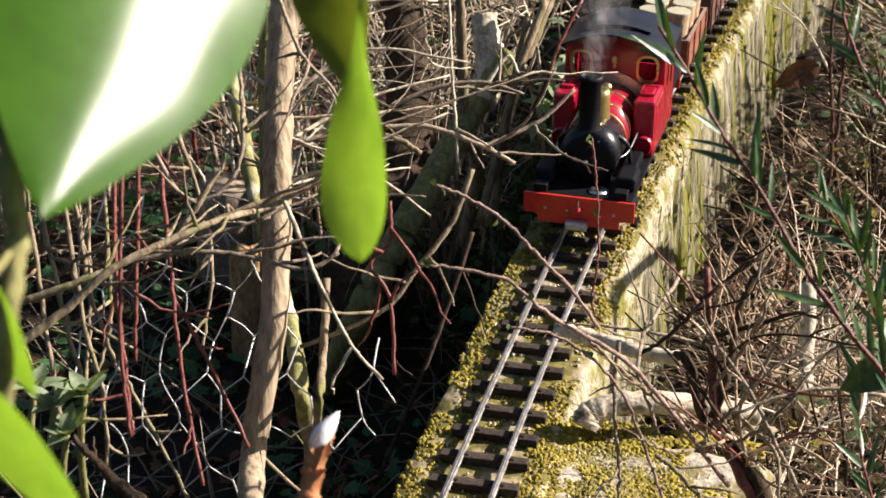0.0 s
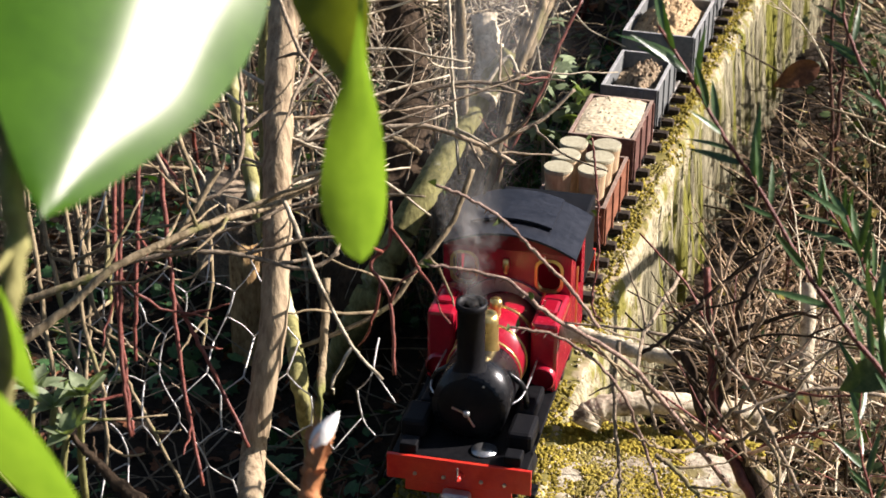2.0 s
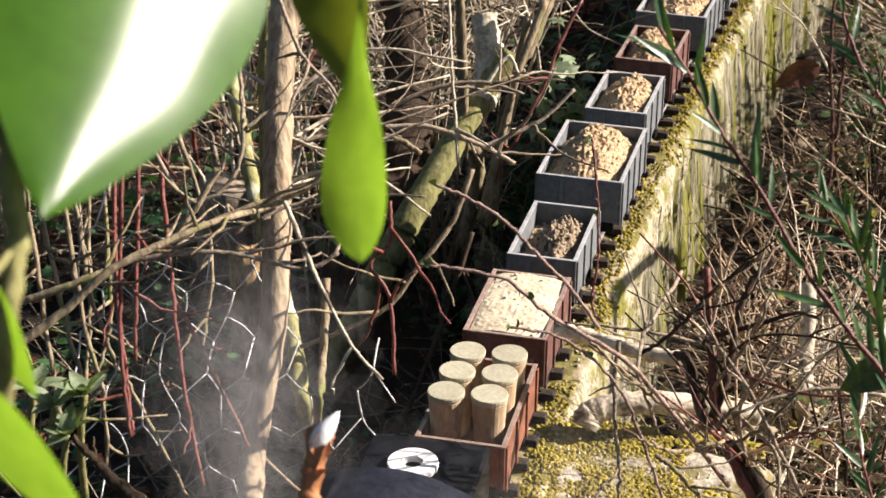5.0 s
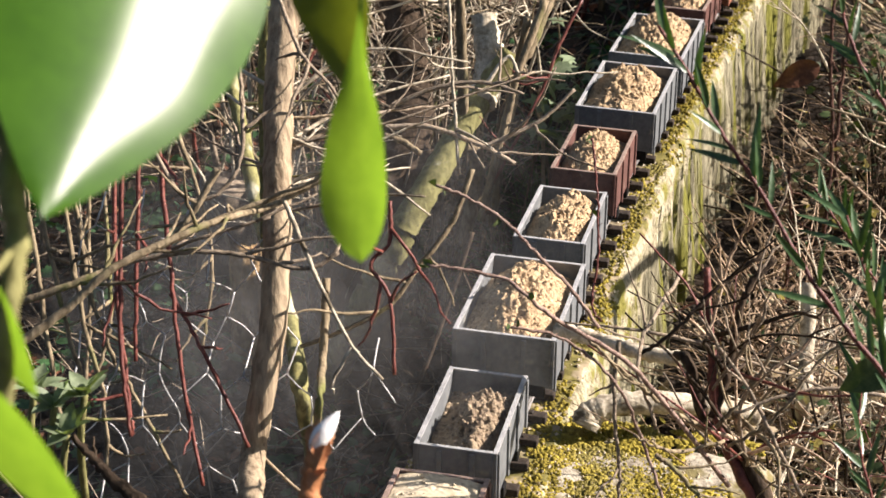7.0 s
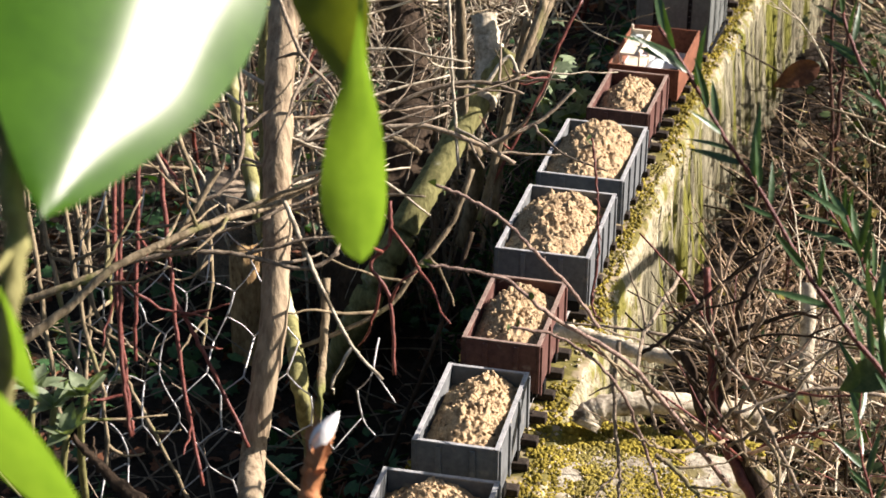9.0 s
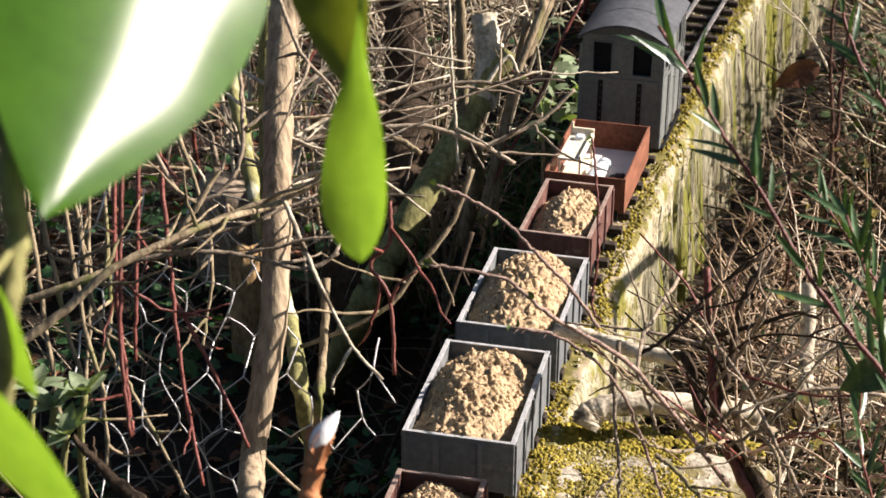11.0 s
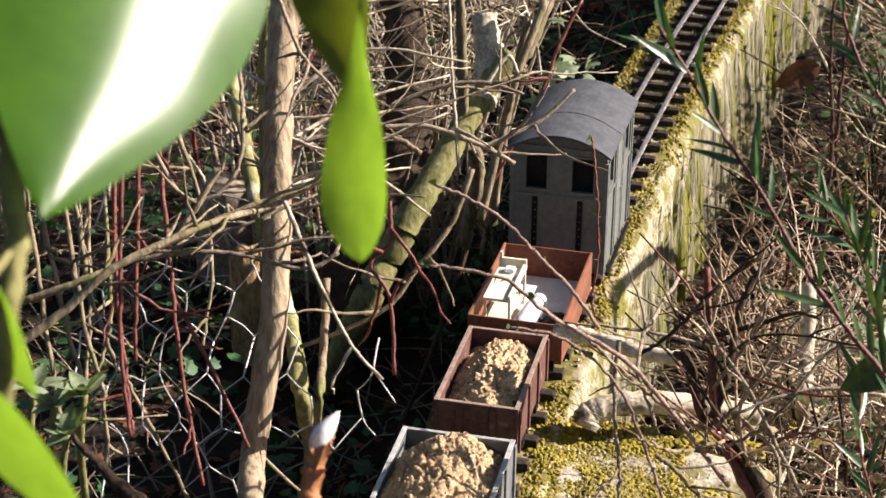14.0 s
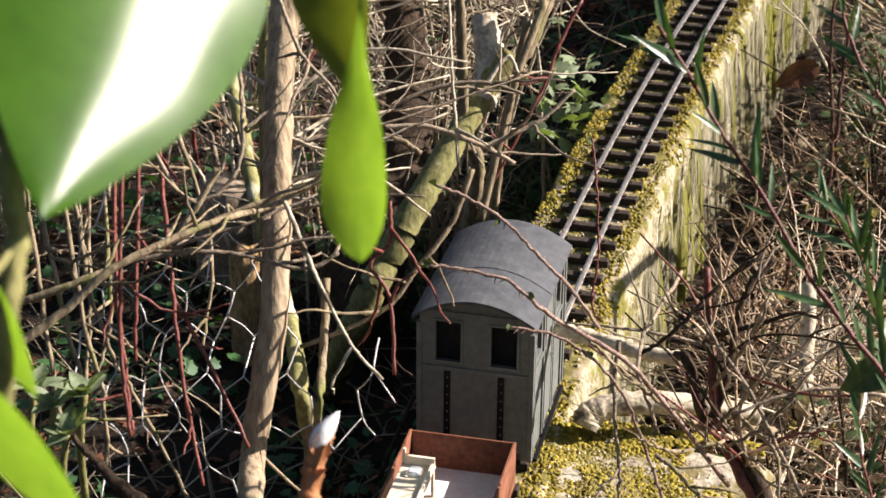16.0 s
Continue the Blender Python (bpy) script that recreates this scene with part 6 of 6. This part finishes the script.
def grass_spot(rng):
    y = rng.gauss(1.15, 0.18)
    x = CURVE * y * y / 2 - 0.09 - abs(rng.gauss(0, 0.06))
    return Vector((x, y, ground_height(x, y)))


def wall_ivy(rng):
    p = Vector((-0.056, 0.866, -0.004)) + Vector((rng.gauss(0, 0.02), rng.gauss(0, 0.03), rng.gauss(0, 0.03)))
    return p


scatter("ivy", "dark green ivy and herbs covering the shaded ground", "ivy", "leaf_ivy", 5200, left_spot, ivy_leaf, 31)
scatter("pale_ivy", "pale green ivy leaves in a patch of sun", "ivy", "leaf_pale", 46, wall_ivy, lambda r, p: ivy_leaf(r, p, (0.016, 0.028)), 36)
scatter("leaf_litter", "dry brown leaf litter on the ground", "leaf litter", "dead_leaf", 2600, left_any, lambda r, p: ivy_leaf(r, p, (0.010, 0.022)), 32)
scatter("dry_stalks", "dense tangle of dry straw-coloured stalks", "dry grass", "straw", 15000, right_spot, lambda r, p: blade(r, p, (0.04, 0.15), 0.0016, 0.7), 33)
scatter("pale_litter", "pale shrivelled leaves caught in the near tangle", "dead leaves", "straw_leaf", 1000, near_spot, lambda r, p: ivy_leaf(r, p, (0.005, 0.014)), 46)
scatter("broken_stalks", "pale broken stalks lying over the dry tangle", "dry grass", "twig_pale", 1500, near_spot, lambda r, p: blade(r, p, (0.04, 0.14), 0.0019, 0.5), 45)
scatter("dark_stalks", "dark rotting stems under the dry stalks", "dry stems", "bark_dark", 1200, right_spot, lambda r, p: blade(r, p, (0.05, 0.18), 0.0032, 0.5), 43)
scatter("crumpled_leaves", "pale crumpled dead leaves caught in the stalks", "dead leaves", "straw_leaf", 1300, right_spot, lambda r, p: ivy_leaf(r, p, (0.006, 0.018)), 44)
scatter("dry_leaf_litter", "dry brown leaves among the stalks", "leaf litter", "straw_leaf", 1700, right_low, lambda r, p: ivy_leaf(r, p, (0.007, 0.017)), 34)
scatter("sunny_weeds", "small green weeds among dry stalks", "weeds", "leaf_sprig", 1300, right_spot, lambda r, p: ivy_leaf(r, p, (0.008, 0.020)), 35)
def clump(name, label, centre, spread, count, seed, material="leaf_ivy", size=(0.006, 0.015)):
    """A bushy clump of leaves on thin stems."""
    rng = random.Random(seed)
    ob = thing(name, label, "plant", "leafy clumps")
    c = Vector(centre)
    foot = Vector((c.x, c.y, ground_height(c.x, c.y)))
    for i in range(7):
        tip = c + Vector((rng.gauss(0, 1), rng.gauss(0, 1), rng.gauss(0.3, 0.8))) * spread
        part("stem", tube([foot + Vector((rng.uniform(-1, 1), rng.uniform(-1, 1), 0)) * 0.015, (foot + tip) / 2 + Vector((0, 0, 0.02)), tip], 0.0016, 0.0008, 5, 10, 0.001), M["bark_dark"], ob, smooth=True)
    vs, fs = [], []
    for _ in range(count):
        v, f = ivy_leaf(rng, c + Vector((rng.gauss(0, 1), rng.gauss(0, 1), rng.gauss(0, 0.8))) * spread, size)
        b = len(vs)
        vs += v
        fs += [tuple(b + i for i in q) for q in f]
    fo = new("foliage", mesh_ob("foliage", vs, fs, M[material]))
    fo.parent = ob
    tagged(fo, kind="stuff")


for i, (c, sp, n, mt) in enumerate((((0.300, 1.254, -0.038), 0.045, 110, "leaf_dark"), ((0.300, 1.086, -0.057), 0.04, 90, "leaf_dark"),
                                    ((0.290, 1.000, -0.050), 0.05, 120, "leaf_dark"), ((0.254, 0.756, -0.022), 0.04, 40, "straw_leaf"), ((0.235, 0.960, -0.110), 0.035, 80, "leaf_dark"), ((0.262, 1.170, -0.080), 0.035, 80, "leaf_dark"), ((0.330, 1.450, -0.040), 0.06, 120, "leaf_dark"), ((0.420, 1.700, -0.020), 0.07, 130, "leaf_dark"), ((0.500, 1.400, -0.030), 0.06, 90, "leaf_ivy"), ((0.380, 1.150, -0.060), 0.05, 90, "leaf_dark"), ((0.275, 0.302, -0.026), 0.035, 40, "leaf_dark"), ((0.217, 0.324, -0.069), 0.03, 60, "straw_leaf"))):
    clump("leafy_clump", "dense clump of small leaves among dry stems", c, sp, n, 600 + i, mt)
for i, pts in enumerate(([(0.210, 0.933, 0.122), (0.214, 0.897, 0.048), (0.224, 0.867, -0.016), (0.225, 0.835, -0.079), (0.228, 0.825, -0.146)], [(0.228, 0.867, 0.096), (0.227, 0.831, 0.024), (0.232, 0.798, -0.043)], [(0.185, 0.748, -0.008), (0.194, 0.720, -0.068), (0.192, 0.684, -0.138)])):
    stem("dock_stalk", pts, 0.0017, 0.0020, "dock", "dead reddish-brown seed stalk with rough nodes", "stalk", "seed stalks", wob=0.0012, knots=0.6, twigs=16, twig_len=0.022, seed=640 + i)
scatter("grass", "tuft of dark green grass beside the wall", "grass", "grass", 420, grass_spot, lambda r, p: blade(r, p, (0.06, 0.16), 0.0030, 1.4), 37)
scatter("thicket_twigs", "fine fallen twigs among the ivy", "twigs", "twig_grey", 1500, left_any, lambda r, p: blade(r, p, (0.05, 0.2), 0.0022, 0.9), 38)

# ---- steam ----
PUFFS = []


def puff(name, r, seed, material, label, count=110):
    """A billow of steam: many thin ragged flakes, densest in the middle."""
    rng = random.Random(seed)
    vs, fs = [], []
    for _ in range(count):
        c = Vector((rng.gauss(0, 0.5), rng.gauss(0, 0.5), rng.gauss(0, 0.5)))
        if c.length > 1.5:
            continue
        turn = Euler((rng.uniform(0, 6.3), rng.uniform(0, 6.3), rng.uniform(0, 6.3))).to_matrix()
        b, q = len(vs), rng.uniform(0.22, 0.46)
        for k in range(9):
            a = 2 * math.pi * k / 9
            e = q * rng.uniform(0.65, 1.2)
            vs.append((c + turn @ Vector((math.cos(a) * e, math.sin(a) * e, 0.15 * q * math.sin(2 * a)))) * r)
        vs.append((c + turn @ Vector((0, 0, 0.1 * q))) * r)
        fs += [(b + k, b + (k + 1) % 9, b + 9) for k in range(9)]
    return tagged(new(name, mesh_ob(name, vs, fs, material)), label, "steam", "billows of steam", "stuff")


STEAM = [steam_mat("steam_dense", 0.032, 60), steam_mat("steam_mid", 0.013, 30), steam_mat("steam_thin", 0.0080, 12)]


def build_steam():
    # the plume over the chimney goes with the engine and sways
    for i in range(16):
        t = i / 15
        r = 0.009 + 0.040 * t ** 0.9
        ob = puff("steam_puff", r, 400 + i, STEAM[0] if i < 5 else STEAM[1], "thin white steam rising from the chimney")
        rows = []
        for tt, u in ROLL:
            fast = 1.0 if tt < 1.6 else max(0.25, 1.0 - (tt - 1.6) * 0.5)
            sway = 0.022 * t * math.sin(2.1 * tt + 3.1 * t)
            rows.append((tt, on_line(u * K - 1.932) @ pose(-0.05 * t * (1.2 - fast) * 1.4 + sway, 0.044 + (0.19 * fast + 0.03) * t ** 1.2, 0.148 + (0.11 + 0.09 * fast) * t, 20 * math.sin(tt + i), 15 * math.sin(0.7 * tt + i), 0)))
        PUFFS.append((ob, rows))
    # the cloud left behind drifts through the thicket and away
    rng = random.Random(61)
    way = [(0.0, Vector((0.007, -0.121, -0.110))), (4.6, Vector((0.006, -0.090, -0.048))), (5.6, Vector((0.007, -0.035, 0.061))), (6.4, Vector((-0.024, 0.005, 0.109))), (6.9, Vector((-0.095, 0.019, 0.124))), (7.4, Vector((-0.174, 0.045, 0.166))),
           (8.0, Vector((-0.289, 0.085, 0.253))), (8.7, Vector((-0.429, 0.092, 0.328))), (10.5, Vector((-0.593, 0.138, 0.494))), (16.0, Vector((-0.704, 0.280, 0.827)))]
    for i in range(16):
        o = Vector((rng.gauss(0, 0.08), rng.gauss(0, 0.09), rng.gauss(0, 0.075)))
        ob = puff("steam_cloud", rng.uniform(0.055, 0.11), 500 + i, STEAM[2], "faint drifting cloud of steam")
        PUFFS.append((ob, [(t, Matrix.Translation(p + o * (0.6 + 0.06 * t)) @ pose(0, 0, 0, 8 * t, 6 * t, 5 * t)) for t, p in way]))


# ---- movement ----
# seconds, and the place of the van's front along the track (in units of the 45 mm gauge)
ROLL = [(0.0, 3.450), (0.5, 3.282), (1.0, 3.114), (1.5, 2.964), (2.0, 2.826), (2.5, 2.726), (3.0, 2.642), (3.5, 2.563), (4.0, 2.472),
        (4.6, 2.352), (5.4, 2.190), (6.0, 2.068), (6.5, 1.966), (7.0, 1.856), (7.5, 1.752), (8.0, 1.643), (8.5, 1.535), (9.0, 1.403), (9.6, 1.262), (10.3, 1.123), (11.0, 0.999),
        (11.5, 0.936), (12.0, 0.880), (12.5, 0.819), (13.0, 0.750), (13.5, 0.680), (14.0, 0.602), (14.5, 0.509), (15.0, 0.401), (15.5, 0.293), (16.0, 0.181)]


def rolled(t):
    for (a, u), (b, w) in zip(ROLL, ROLL[1:]):
        if t <= b:
            return (u + (w - u) * (t - a) / (b - a)) * K
    return ROLL[-1][1] * K


def motions():
    build_steam()
    for ob, off, m in TRAIN:
        walk(ob, [(t, on_line(u * K + off) @ m) for t, u in ROLL])
    u0 = ROLL[0][1] * K
    for ax, y, r in WHEELS:
        rows = []
        for i in range(121):
            t = 16.0 * i / 120
            rows.append((t, pose(0, y, r, math.degrees((u0 - rolled(t)) / r))))
        walk(ax, rows)
    for ob, rows in PUFFS:
        walk(ob, rows)


motions()
